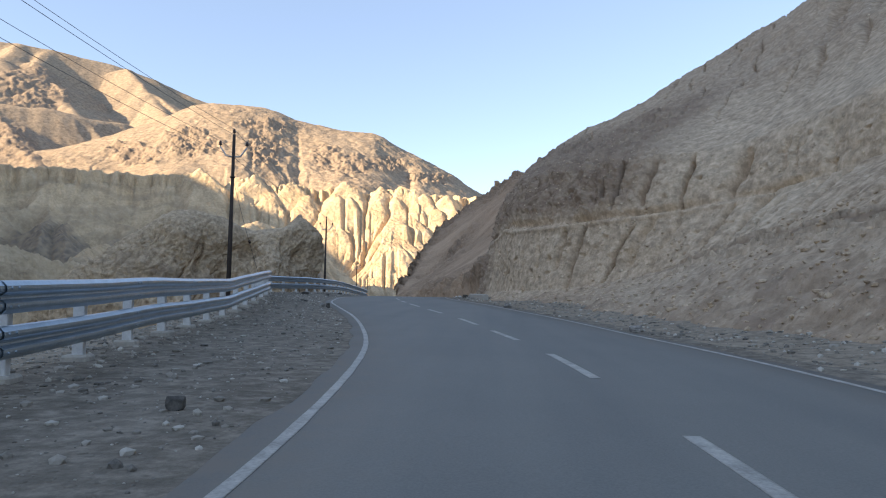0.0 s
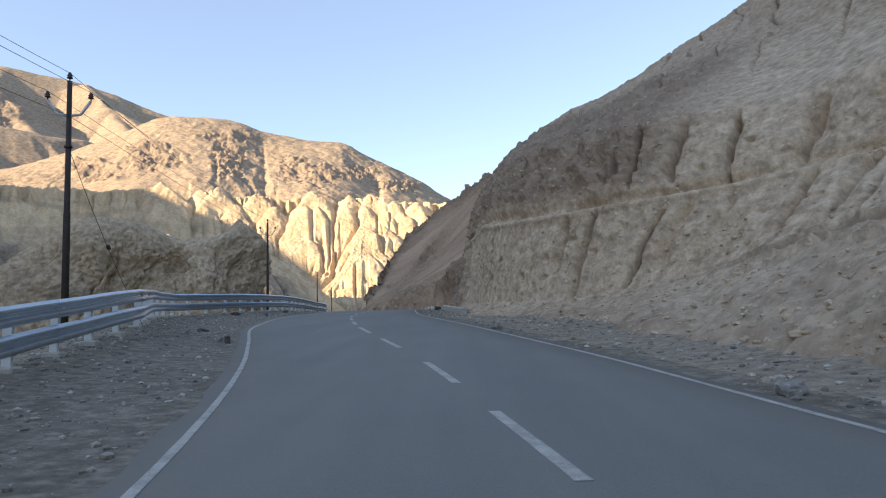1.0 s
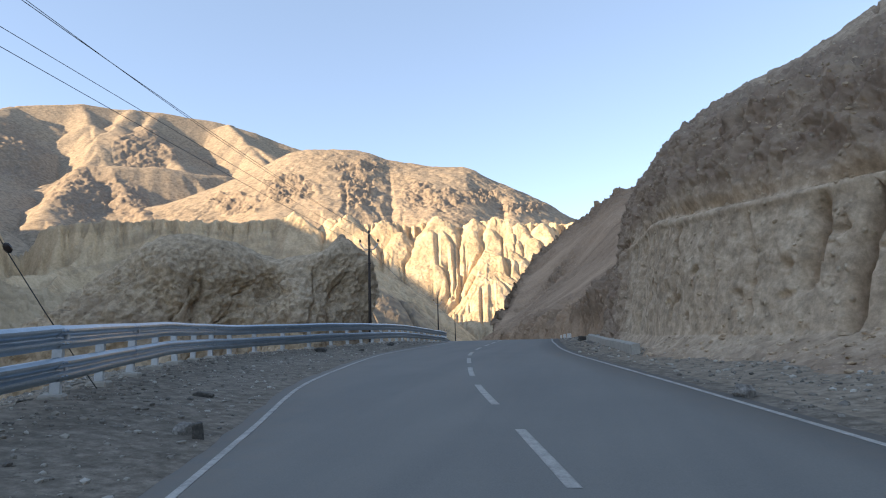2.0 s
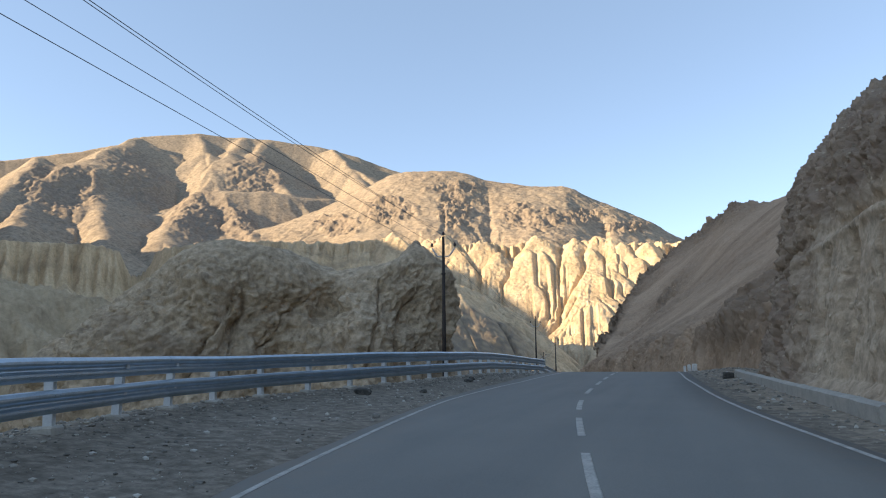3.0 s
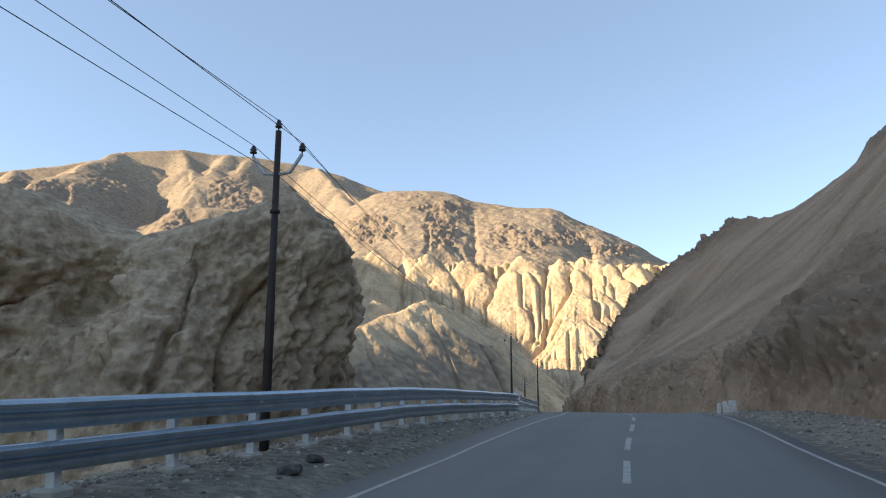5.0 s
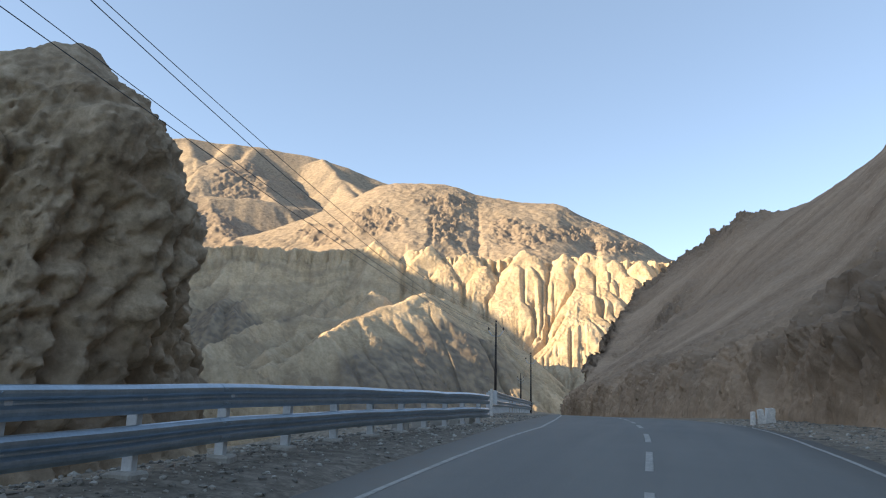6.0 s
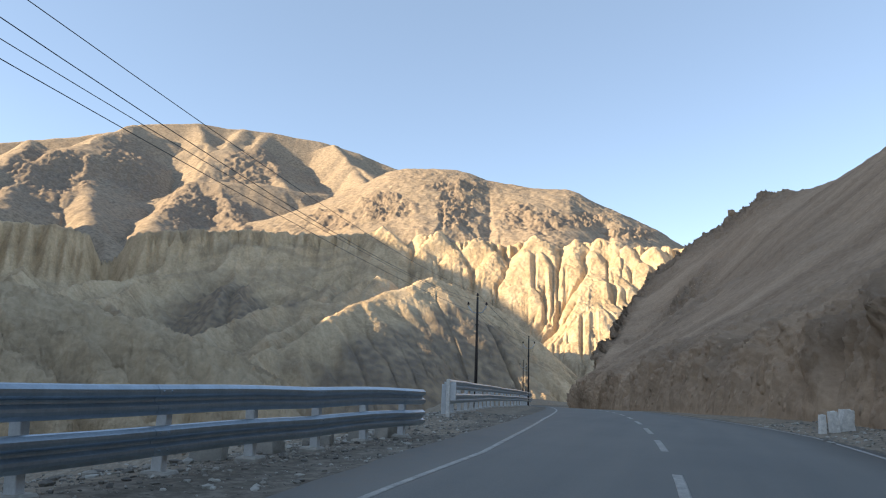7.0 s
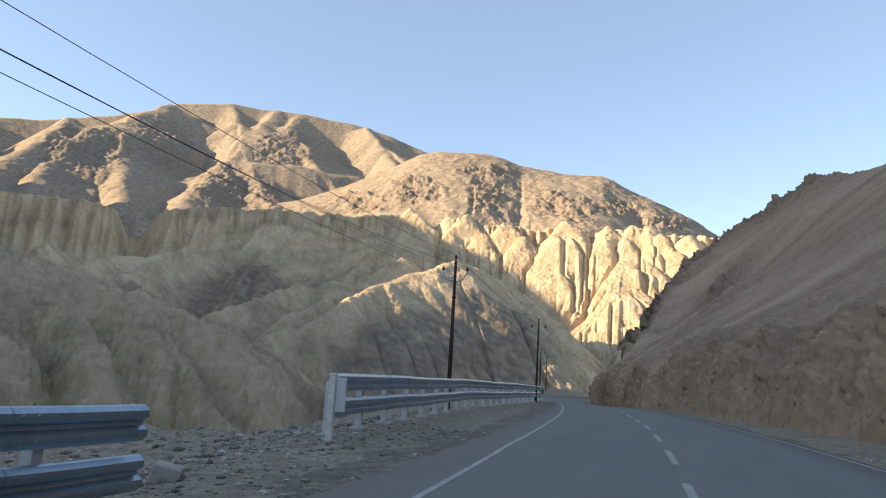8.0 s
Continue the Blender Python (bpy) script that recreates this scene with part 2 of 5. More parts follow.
# ---- the road's plan ---------------------------------------------------
Y_C = [-120, -60, -20, -5, 0.7, 6.6, 12, 18.4, 23.7, 30, 36, 50.5, 66, 77.8, 90, 105, 125, 150, 175, 205]
X_C = [-14, -1.5, 1.9, 2.35, 1.95, 1.15, 0.2, -1.25, -2.55, -3.68, -4.58, -5.65, -6.26, -7.27, -8.72, -11.1, -15.3, -21.8, -28.5, -36]
Z_C = [-1.4, -0.9, -0.35, -0.12, 0.0, 0.1, 0.24, 0.42, 0.6, 0.73, 0.82, 0.94, 1.0, 0.62, 0.1, -0.65, -1.75, -3.5, -5.0, -6.5]
W_C = [3.1, 3.1, 3.0, 3.05, 3.1, 3.28, 3.5, 3.75, 3.9, 3.88, 3.85, 3.95, 3.85, 3.85, 3.9, 3.9, 3.9, 3.9, 3.9, 3.9]


def smooth_interp(y, xs, ys):
    """A rounded curve through the knots."""
    y, xs, ys = np.asarray(y, float), np.array(xs, float), np.array(ys, float)
    m = np.gradient(ys, xs)
    i = np.clip(np.searchsorted(xs, y) - 1, 0, len(xs) - 2)
    h = xs[i + 1] - xs[i]
    t = np.clip((y - xs[i]) / h, 0, 1)
    return ((2 * t ** 3 - 3 * t ** 2 + 1) * ys[i] + (t ** 3 - 2 * t ** 2 + t) * h * m[i]
            + (-2 * t ** 3 + 3 * t ** 2) * ys[i + 1] + (t ** 3 - t ** 2) * h * m[i + 1])


def road_x(y):
    return smooth_interp(y, Y_C, X_C)


def road_z(y):
    return smooth_interp(y, Y_C, Z_C)


def road_w(y):
    return smooth_interp(y, Y_C, W_C)


def line_shift(y, side):
    """How far the painted edge lines stray from the even width, where the road widens at the bend."""
    if side < 0:
        return np.interp(y, [38, 45, 50, 58, 63, 67, 74, 81, 95, 110], [0, 0.24, 0.45, 0.53, 0.65, 0.86, 0.70, 0.54, 0.48, 0.3])
    return np.interp(y, [38, 49, 55, 64, 68, 72, 78, 84, 96], [0, -0.12, -0.2, -0.2, 0.0, 0.3, 0.75, 0.6, 0.15])


# the guard rail's line, and the height of the ground at its foot above the road
Y_R = [-120, -30, -4, 8.5, 18.3, 21.8, 25, 28, 31.7, 34, 37, 40, 44, 47.5, 51, 55, 60, 66, 72, 78, 95, 115, 125, 150, 205]
X_R = [-21, -5, -4.2, -6.3, -8.0, -9.4, -10.55, -11.6, -12.6, -12.8, -12.35, -11.75, -11.5, -11.5, -11.6, -11.85, -12.0, -12.15, -12.15, -13.7, -16.6, -18.9, -20.5, -27, -42]
D_R = [0.0, 0.0, 0.0, 0.12, 0.45, 0.42, 0.4, 0.36, 0.32, 0.3, 0.3, 0.3, 0.3, 0.3, 0.27, 0.18, 0.04, -0.14, -0.2, 0.0, 0.0, 0.0, 0.0, 0, 0]


def rail_x(y):
    y = np.asarray(y, float)
    return (np.interp(y - 1.2, Y_R, X_R) + 2 * np.interp(y, Y_R, X_R) + np.interp(y + 1.2, Y_R, X_R)) / 4


def rail_ground(y):
    return road_z(y) + np.interp(y, Y_R, D_R)


# ---- ground and road ---------------------------------------------------
def build_ground():
    ys = np.r_[-3000, -1200, -500, -250, np.arange(-140, -16, 4), np.arange(-16, 100, 0.3), np.arange(100, 206, 1.5), 260, 400, 900, 3000]
    cols = []
    for y in ys:
        yc = min(max(y, -120), 205)
        fall = min(1.0, max(0.0, (abs(y - 42) - 165) / 250.0))
        xr, gr, zc, xc, w = float(rail_x(yc)), float(rail_ground(yc)), float(road_z(yc)), float(road_x(yc)), float(road_w(yc))
        shelf = min(1.0, max(0.0, (y - 62) / 8.0)) * min(1.0, max(0.0, (118 - y) / 25.0))     # rubble bench behind the gap in the rails
        knots = [(-3000, -22), (-800, -20), (xr - 75, -17), (xr - 38, -15 + 4 * shelf), (xr - 20, -10.0 + (gr + 6.6) * shelf), (xr - 9, -4.2 + (gr + 2.5) * shelf), (xr - 3.6, gr - 1.2 + 0.35 * shelf),
                 (xr - 1.5, gr - 0.12), (xr - 0.2, gr), (xr + 1.3, 0.6 * gr + 0.4 * zc - 0.02), (xc - w - 0.25, zc - 0.03),
                 (xc, zc - 0.06), (xc + w + 0.2, zc - 0.03), (xc + w + 1.4, zc + 0.02), (xc + w + 3.2, zc + 0.22),
                 (xc + w + 9, zc + 0.8), (xc + w + 60, zc - 1.0), (800, -20), (3000, -22)]
        kx, kz = np.array(knots).T
        fine = np.r_[-3000, -1500, -800, -350, np.linspace(xr - 75, xr - 10, 26), np.linspace(xr - 9.5, xr - 1.6, 24), np.linspace(xr - 1.45, xc - w - 0.25, 26),
                     np.linspace(xc - w, xc + w, 5), np.linspace(xc + w + 0.2, xc + w + 8, 26), xc + w + 20, xc + w + 60, 350, 800, 1500, 3000]
        z = np.interp(fine, kx, kz)
        z = z * (1 - fall) + np.minimum(z, -20) * fall
        cols.append(np.stack([fine, np.full_like(fine, y), z], -1))
    P = np.array(cols)
    p = P.reshape(-1, 3)
    xr, xc, w = rail_x(p[:, 1]), road_x(np.clip(p[:, 1], -120, 205)), road_w(np.clip(p[:, 1], -120, 205))
    off = np.minimum(np.abs(p[:, 0] - xc) - w, 400)
    rough = np.clip((off - 0.4) / 2.0, 0, 1)
    p[:, 2] += rough * 0.025 * fbm(p * (0.9, 0.9, 0), 4) * (np.abs(p[:, 1]) < 260)
    steep = np.clip((xr - 1.2 - p[:, 0]) / 6.0, 0, 1) * (np.abs(p[:, 1] - 42) < 200)
    p[:, 2] += steep * (1.1 * fbm(p * (0.13, 0.13, 0), 4) + 0.25 * fbm(p * (0.9, 0.9, 0), 3))
    me = grid_mesh("ground", P, M_GRAVEL)
    me.materials.append(M_DUST)
    mid = (P[:-1, :-1] + P[1:, 1:]) / 2
    yq = np.clip(mid[..., 1], -120, 205)
    wob = 0.5 * fbm(np.c_[mid.reshape(-1, 3)[:, :2] * 0.5, np.zeros(mid[..., 0].size)], 3).reshape(yq.shape)
    bank = (mid[..., 0] > road_x(yq) + road_w(yq) + 0.9 + wob) | (mid[..., 0] < rail_x(yq) - 0.5 + wob) | ((yq > 72) & (mid[..., 0] < road_x(yq) - road_w(yq) - 1.2 + wob))
    me.polygons.foreach_set("material_index", bank.reshape(-1).astype(np.int32))
    ob = new("ground", me)
    return tagged(ob, "dry gravel shoulder and valley floor of grey-brown stony earth", "ground", kind="structure")


ground = build_ground()


def strip(ys, x0, x1, lift, thick):
    """A slab that follows the road between two offsets from its middle."""
    xc, zc = road_x(ys), road_z(ys)
    a, b = x0(ys), x1(ys)
    n = 7
    prof = np.linspace(0, 1, n)
    P = np.zeros((len(ys), n + 2, 3))
    for i, f in enumerate(prof):
        P[:, i + 1] = np.stack([xc + a + (b - a) * f, ys, zc + lift], -1)
    P[:, 0] = P[:, 1] - (0, 0, thick)
    P[:, -1] = P[:, -2] - (0, 0, thick)
    return P


def build_road():
    ys = np.r_[np.arange(-120, -16, 4.0), np.arange(-16, 130, 0.5), np.arange(130, 206, 2.0)]
    P = strip(ys, lambda y: -road_w(y) - 0.3 - 0.10 * fbm(np.c_[y * 0.6, y * 0, y * 0], 4), lambda y: road_w(y) + np.maximum(0, line_shift(y, 1)) + 0.25 + 0.10 * fbm(np.c_[y * 0.6, y * 0 + 9, y * 0], 4), 0.0, 0.09)
    me = grid_mesh("road", P, M_ASPHALT, flip=True)
    attr = me.attributes.new("dirt", "FLOAT", "POINT")
    attr.data.foreach_set("value", np.tile([1, 1, 0.12, 0.0, 0.05, 0.0, 0.12, 0.9, 1][:P.shape[1]], P.shape[0]).astype(np.float32))
    road = new("road", me)
    tagged(road, "two-lane grey asphalt mountain road with worn paint", "road", kind="structure")
    for side, name in ((-1, "left"), (1, "right")):
        yy = np.r_[np.arange(-60, -16, 2.0), np.arange(-16, 130, 0.5), np.arange(130, 200, 2.0)]
        wob = lambda y: 0.012 * perlin(np.c_[y * 1.7, y * 0 + side, y * 0])
        kink = lambda y: line_shift(y, side)
        Q = strip(yy, lambda y: side * road_w(y) - 0.05 + wob(y) + kink(y), lambda y: side * road_w(y) + 0.05 + wob(y + 50) + kink(y), 0.005, 0.004)
        part("edge_line", grid_mesh("edge_line", Q, M_PAINT, flip=True), road, "worn off-white painted edge line")
    ends = [-23.5, -17.4, -11.5, -5.6, 0.69, 6.65, 12.05, 18.42, 23.75, 28.8, 33.7, 38.6, 44.6, 50.5, 55.6, 60.7, 65.9, 72.3, 77.9, 83.6, 89.3, 95, 100.8, 106.6, 112.4, 118.2, 124]
    for e in ends:
        yy = np.linspace(e - 3.0, e, 7)
        Q = strip(yy, lambda y: 0 * y - 0.07, lambda y: 0 * y + 0.07, 0.005, 0.004)
        part("centre_dash", grid_mesh("centre_dash", Q, M_PAINT, flip=True), road)
    return road


road = build_road()


# ---- hillsides ---------------------------------------------------------
def sheet(name, P, mat, label, category, strata_shade=None):
    me = grid_mesh(name, P, mat)
    if strata_shade is not None:
        attr = me.attributes.new("strata_shade", "FLOAT", "POINT")
        attr.data.foreach_set("value", np.clip(strata_shade, 0, 1).reshape(-1).astype(np.float32))
    ob = new(name, me)
    return tagged(ob, label, category, kind="structure")


def build_cliff():
    """The cut conglomerate bluff beside the road: talus, lower face, bench, upper face, slope."""
    foot = [(12, -60, -1), (9, -30, -0.4), (8.2, -10, 0), (7.2, 3, 0.15), (5.8, 12, 0.4), (4.6, 17.5, 0.5), (3.1, 25, 0.85), (1.7, 31.5, 0.95), (1.4, 38, 1.0), (1.1, 49.8, 0.8), (4.0, 60, 0.6)]
    low = [(17, -60, 4), (14, -30, 4), (13.5, -10, 4), (12.0, 3, 3.6), (10.6, 13, 3.2), (9.2, 20.3, 2.3), (5.3, 25.6, 1.5), (2.6, 32.3, 1.4), (2.1, 38.7, 1.4), (1.4, 51.0, 1.6), (4.6, 60, 1.9)]
    edge = [(20, -60, 8), (17, -30, 8), (16.8, -8, 7.7), (16.0, 5, 6.9), (14.2, 15, 5.8), (11.2, 20.9, 5.2), (6.4, 25.9, 5.0), (3.2, 32.7, 5.2), (2.7, 39.5, 5.8), (2.3, 53.0, 5.0), (6.0, 60.5, 5)]
    inner = [(21.0, -60, 8.2), (18.0, -29, 8.2), (17.6, -7, 7.9), (16.8, 6, 7.1), (14.9, 15.9, 6.0), (11.8, 21.5, 5.35), (6.9, 26.6, 5.1), (3.6, 33.4, 5.3), (2.95, 40.2, 5.9), (2.5, 53.4, 5.3), (6.6, 61, 5.6)]
    upper = [(23, -60, 11), (20, -30, 11), (19.3, -7, 11), (18.0, 7, 10.2), (15.8, 17, 9.2), (13.3, 23.0, 8.6), (8.3, 28.2, 8.6), (5.0, 35.4, 9.1), (3.9, 44, 9.6), (3.5, 55.2, 9.0), (8.5, 62.5, 10)]
    mid = [(36, -55, 24), (32, -26, 23), (30, 2, 22), (28, 16, 20), (25, 26, 18.5), (21.4, 33, 16.8), (16.4, 40, 15.4), (11.4, 47, 14.7), (7.5, 52.5, 14.0), (5.2, 59.0, 12.6), (11.5, 66, 13.5)]
    crest = [(60, -50, 44), (52, -20, 40), (48, 8, 38), (45, 28, 37), (41, 45, 35), (36, 58, 33), (29.5, 66.5, 29.5), (22.5, 71, 25.6), (15.0, 68, 20.8), (9.8, 61.5, 16.6), (14, 67, 16.5)]
    back = [(110, -40, 30), (100, 0, 30), (95, 30, 28), (90, 60, 26), (80, 85, 22), (70, 100, 18), (58, 108, 14), (45, 105, 10), (34, 98, 8), (26, 88, 6), (24, 84, 4)]
    foot = [(x - 0.3, y, z - 0.55) for x, y, z in foot]
    P, U, V = loft([foot, low, edge, inner, upper, mid, crest, back], 900, 400, 0.9, 0.12, wu=[.3, .5, 1, 1, 1.1, 1.2, 1.7, 1.6, 1.3, 0.9],
                   wv=[1.1, 1.5, .35, 1.5, 1.5, 1.3, .4])
    n = normals(P)
    n *= np.sign(n[..., 2:3].mean()) or 1
    p = P.reshape(-1, 3)
    v, u = V.reshape(-1), U.reshape(-1)
    nn = n.reshape(-1, 3)
    faces = np.clip(1 - np.abs(v - 1.5) / 0.75, 0, 1) + np.clip(1 - np.abs(v - 3.5) / 0.8, 0, 1)
    # narrow runnels cut down both faces by rain
    rng = np.random.RandomState(12)
    d = np.zeros(len(p))
    bend = 0.045 * fbm(p * (0.25, 0.25, 0.5), 3)
    for low_v, high_v, spots in ((0.95, 2.15, np.arange(2.2, 9.4, 0.27)), (2.95, 4.0, np.arange(1.2, 6.2, 0.2))):
        for k, c in enumerate(spots):
            c = c + rng.uniform(-0.12, 0.12)
            wide, deep = rng.choice([0.013, 0.018, 0.024, 0.04]), rng.uniform(0.1, 1.0) ** 1.4
            a, b = low_v + rng.uniform(-0.1, 0.35), high_v - rng.uniform(0, 0.3)
            lean = rng.uniform(-0.06, 0.06)
            near = np.abs(u - c) < 0.3
            un, vn = u[near], v[near]
            d[near] -= (1.15 * deep + 0.08) * np.exp(-((un - c - bend[near] - lean * (vn - a)) / wide) ** 2) * band(vn, a, b, 0.18)
    ribs = np.maximum(band(u, 5.4, 9.6, 0.5) * band(v, 3.05, 5.1, 0.3), band(u, 8.25, 9.9, 0.35) * band(v, 0.3, 5.0, 0.3))
    d += ribs * (0.6 * ridged(np.c_[u * 6 + 0.5 * fbm(p * 0.3, 2), v * 1.6, u * 0], 5, 0.66) + 0.38 * ridged(p * (0.8, 0.8, 0.6), 5, 0.66) - 0.3)
    d += faces * (0.06 * fbm(p * (0.5, 0.5, 1.6), 4) + 0.07 * ridged(p * (1.9, 1.9, 1.7), 4, 0.68) + 0.20 * fbm(p * (0.16, 0.16, 0.12), 3))
    pock = perlin(p * (1.6, 1.6, 2.2) + 40)
    d -= faces * np.clip(pock - 0.45, 0, 1) * 0.8
    d += faces * 0.10 * ridged(p * (1.0, 1.0, 0.8) + 21, 5, 0.72)
    stud = perlin(p * 2.6 + 11)
    d += (faces + np.clip(v - 4.2, 0, 1)) * np.clip(stud - 0.5, 0, 1) * 0.45
    hill = np.clip((v - 4.2) / 0.8, 0, 1)
    d += hill * (0.7 * fbm(p * 0.12, 3) + 0.22 * ridged(p * (0.6, 0.6, 0.8), 4, 0.6) + 0.10 * fbm(p * 2.0, 3))
    gully = np.abs(perlin(np.c_[u * 2.6 + 0.25 * fbm(p * 0.15, 3), v * 0.25, u * 0 + 6]))
    d -= hill * 0.7 * np.clip(0.05 - gully, 0, 1) / 0.05
    talus = np.clip(1.1 - v, 0, 1)
    d += talus * (0.35 * fbm(p * 0.45, 4) + 0.22 * (ridged(p * (0.9, 0.9, 1.4), 5, 0.66) - 0.4) + 0.07 * fbm(p * 3.3, 3))
    # a thin shaly ledge of darker stone between the talus and the lower face
    lv = v - 0.95 + 0.02 * (5.2 - u) - 0.035 * fbm(p * 0.4, 3)
    where = band(u, 1.2, 5.3, 0.5)
    for k, (off, out, tall) in enumerate(((0.05, 0.34, 0.016), (0.015, 0.20, 0.010), (-0.02, 0.30, 0.011), (-0.055, 0.18, 0.010), (-0.10, 0.2, 0.013))):
        d += where * 0.7 * out * np.exp(-((lv - off) / tall) ** 4) * np.clip(0.75 + 1.1 * fbm(p * (0.5, 0.5, 0.2) + k * 7, 4, 0.6), 0.1, 1.3)
    d -= where * 0.15 * np.exp(-((lv - 0.085) / 0.012) ** 2)
    # the sharp lip of the bench
    d += 0.10 * np.exp(-((v - 1.97) / 0.04) ** 2)
    d -= 0.30 * np.exp(-((v - 3.08) / 0.06) ** 2) * np.clip(0.6 + fbm(p * 0.3, 2), 0, 1.2)
    keep = np.clip(v / 0.25, 0, 1)
    p += nn * (d * keep)[:, None]
    strata_shade = 1.0 * ribs + 0.9 * where * np.exp(-((lv - 0.04) / 0.05) ** 4) * np.clip(0.5 + 0.9 * np.sin(lv * 90), 0, 1) + 0.45 * hill + 0.65 * talus + 0.5 * talus * np.clip(2.5 * fbm(p * (0.25, 0.25, 0.5) + 14, 4), 0, 1)
    strata_shade = strata_shade + 0.25 * np.clip(fbm(p * (0.2, 0.2, 0.1) + 9, 4) - 0.05, 0, 1) * (1 - talus)
    return sheet("cliff", P, M_CLIFF, "brown conglomerate road-cut bluff with vertical runnels and a ledge", "cliff", strata_shade)


cliff = build_cliff()


def build_slope():
    """The long scree-covered hillside behind the bluff, with crags on its skyline."""
    foot = [(2.6, 43, 0.9), (1.6, 60, 1.1), (0.3, 76, 0.7), (-1.6, 90, 0.2), (-4.8, 105, -0.5), (-9.5, 125, -1.7), (-15.2, 148, -3.3), (-18.5, 158, -4), (-20, 162, -4.3), (-21, 165, -4.5), (-22, 168, -4.8), (-23, 171, -5)]
    cut = [(8, 50, 6), (4.6, 62, 4.4), (3.2, 78, 4.4), (2.0, 93, 5.2), (-1.0, 108, 4.8), (-5.8, 127, 3.4), (-12, 149, 1.8), (-16.5, 160, 0.8), (-19, 166, 0.3), (-20.5, 170, -0.6), (-22, 174, -1.5), (-23.5, 177, -2.5)]
    mid = [(11.5, 58, 11), (12, 71, 12), (14, 90, 15), (14, 108, 17), (11, 128, 15), (8, 155, 17), (4, 185, 18), (-2, 205, 17), (-9, 215, 13), (-16, 214, 8), (-19, 205, 5), (-22, 190, 0)]
    crest = [(14, 65, 15.5), (26, 92, 30), (38, 122, 42), (45, 160, 51.5), (36, 205, 48), (27, 240, 46.5), (18, 280, 53), (10, 291, 48.5), (-6, 297, 41), (-15, 276, 28.5), (-19, 248, 17), (-23, 205, 3.0)]
    back = [(40, 80, 5), (60, 110, 10), (80, 150, 15), (90, 200, 15), (85, 260, 10), (70, 300, 10), (55, 340, 10), (30, 350, 5), (5, 350, 0), (-15, 320, -5), (-22, 280, -8), (-26, 225, -10)]
    foot = [(x - 0.4, y, z - 0.7) for x, y, z in foot]
    P, U, V = loft([foot, cut, mid, crest, back], 760, 340, 0.9, 0.3, wv=[1.2, 1.3, 2, .4])
    n = normals(P)
    p, v, u, nn = P.reshape(-1, 3), V.reshape(-1), U.reshape(-1), n.reshape(-1, 3)
    nn *= np.sign(nn[:, 2:3].mean())
    bank = np.clip(1 - np.abs(v - 0.75) / 0.7, 0, 1)
    d = bank * (0.9 * ridged(np.c_[u * 3.1 + v * 0.3, v * 0.5, u * 0], 4) - 1.2 * np.clip(0.08 - np.abs(perlin(np.c_[u * 3.7 + 0.3 * fbm(p * 0.2, 2), v * 0.4, u * 0 + 4])), 0, 1) / 0.08)
    d += bank * (0.6 * fbm(p * 0.5, 4) + 1.0 * ridged(p * (0.16, 0.16, 0.12), 4) + 0.6 * ridged(p * (0.6, 0.6, 0.5), 5, 0.7))
    d += bank * 0.35 * ridged(p * (1.1, 1.1, 0.45) + 9, 4, 0.7)
    rock = np.clip(fbm(p * (0.035, 0.035, 0.05) + 3, 3) * 2.2 - 0.3, 0, 1) * band(v, 0.4, 2.2, 0.5)
    d += rock * (2.4 * ridged(p * (0.15, 0.15, 0.07), 5, 0.62) - 0.6)
    d += np.clip(v - 0.9, 0, 1) * (0.7 * fbm(p * 0.05, 3) + 0.25 * fbm(p * 0.35, 4))
    # crags on the crest and down the far rib
    crag = np.clip(1 - np.abs(v - 2.95) / 0.45, 0, 1) * np.clip((u - 5.0) / 1.0, 0, 1)
    rib = np.clip((u - 6.6) / 1.2, 0, 1) * band(v, 1.2, 3.4, 0.5)
    crag = np.maximum(crag, 0.85 * rib * np.clip(0.5 + 1.6 * fbm(p * 0.03 + 8, 3), 0, 1))
    d += crag * (4.2 * (ridged(p * (0.055, 0.055, 0.035), 4) - 0.7) + 4.0 * (ridged(p * (0.16, 0.16, 0.1), 5, 0.7) - 0.35) + 1.1 * fbm(p * 0.45, 3))
    p += nn * (d * np.clip(v / 0.2, 0, 1))[:, None]
    p[:, 2] += crag * (3.6 * ridged(p * (0.12, 0.12, 0.0), 5, 0.66) - 1.8)
    tower = np.exp(-(((p[:, 0] - 38) / 4) ** 2 + ((p[:, 1] - 188) / 8) ** 2) ** 2)
    p[:, 2] += tower * (1.4 + 2.0 * ridged(p * (0.2, 0.2, 0), 3))
    strata_shade = np.maximum(np.maximum(crag * 1.3, tower), 0.8 * bank * np.clip(0.4 + 1.5 * fbm(p * (0.12, 0.12, 0.2), 3), 0, 1)) + 0.8 * rock
    return sheet("hillside", P, M_SCREE, "steep brown scree hillside with dark crags along its crest", "hillside", strata_shade)


hillside = build_slope()


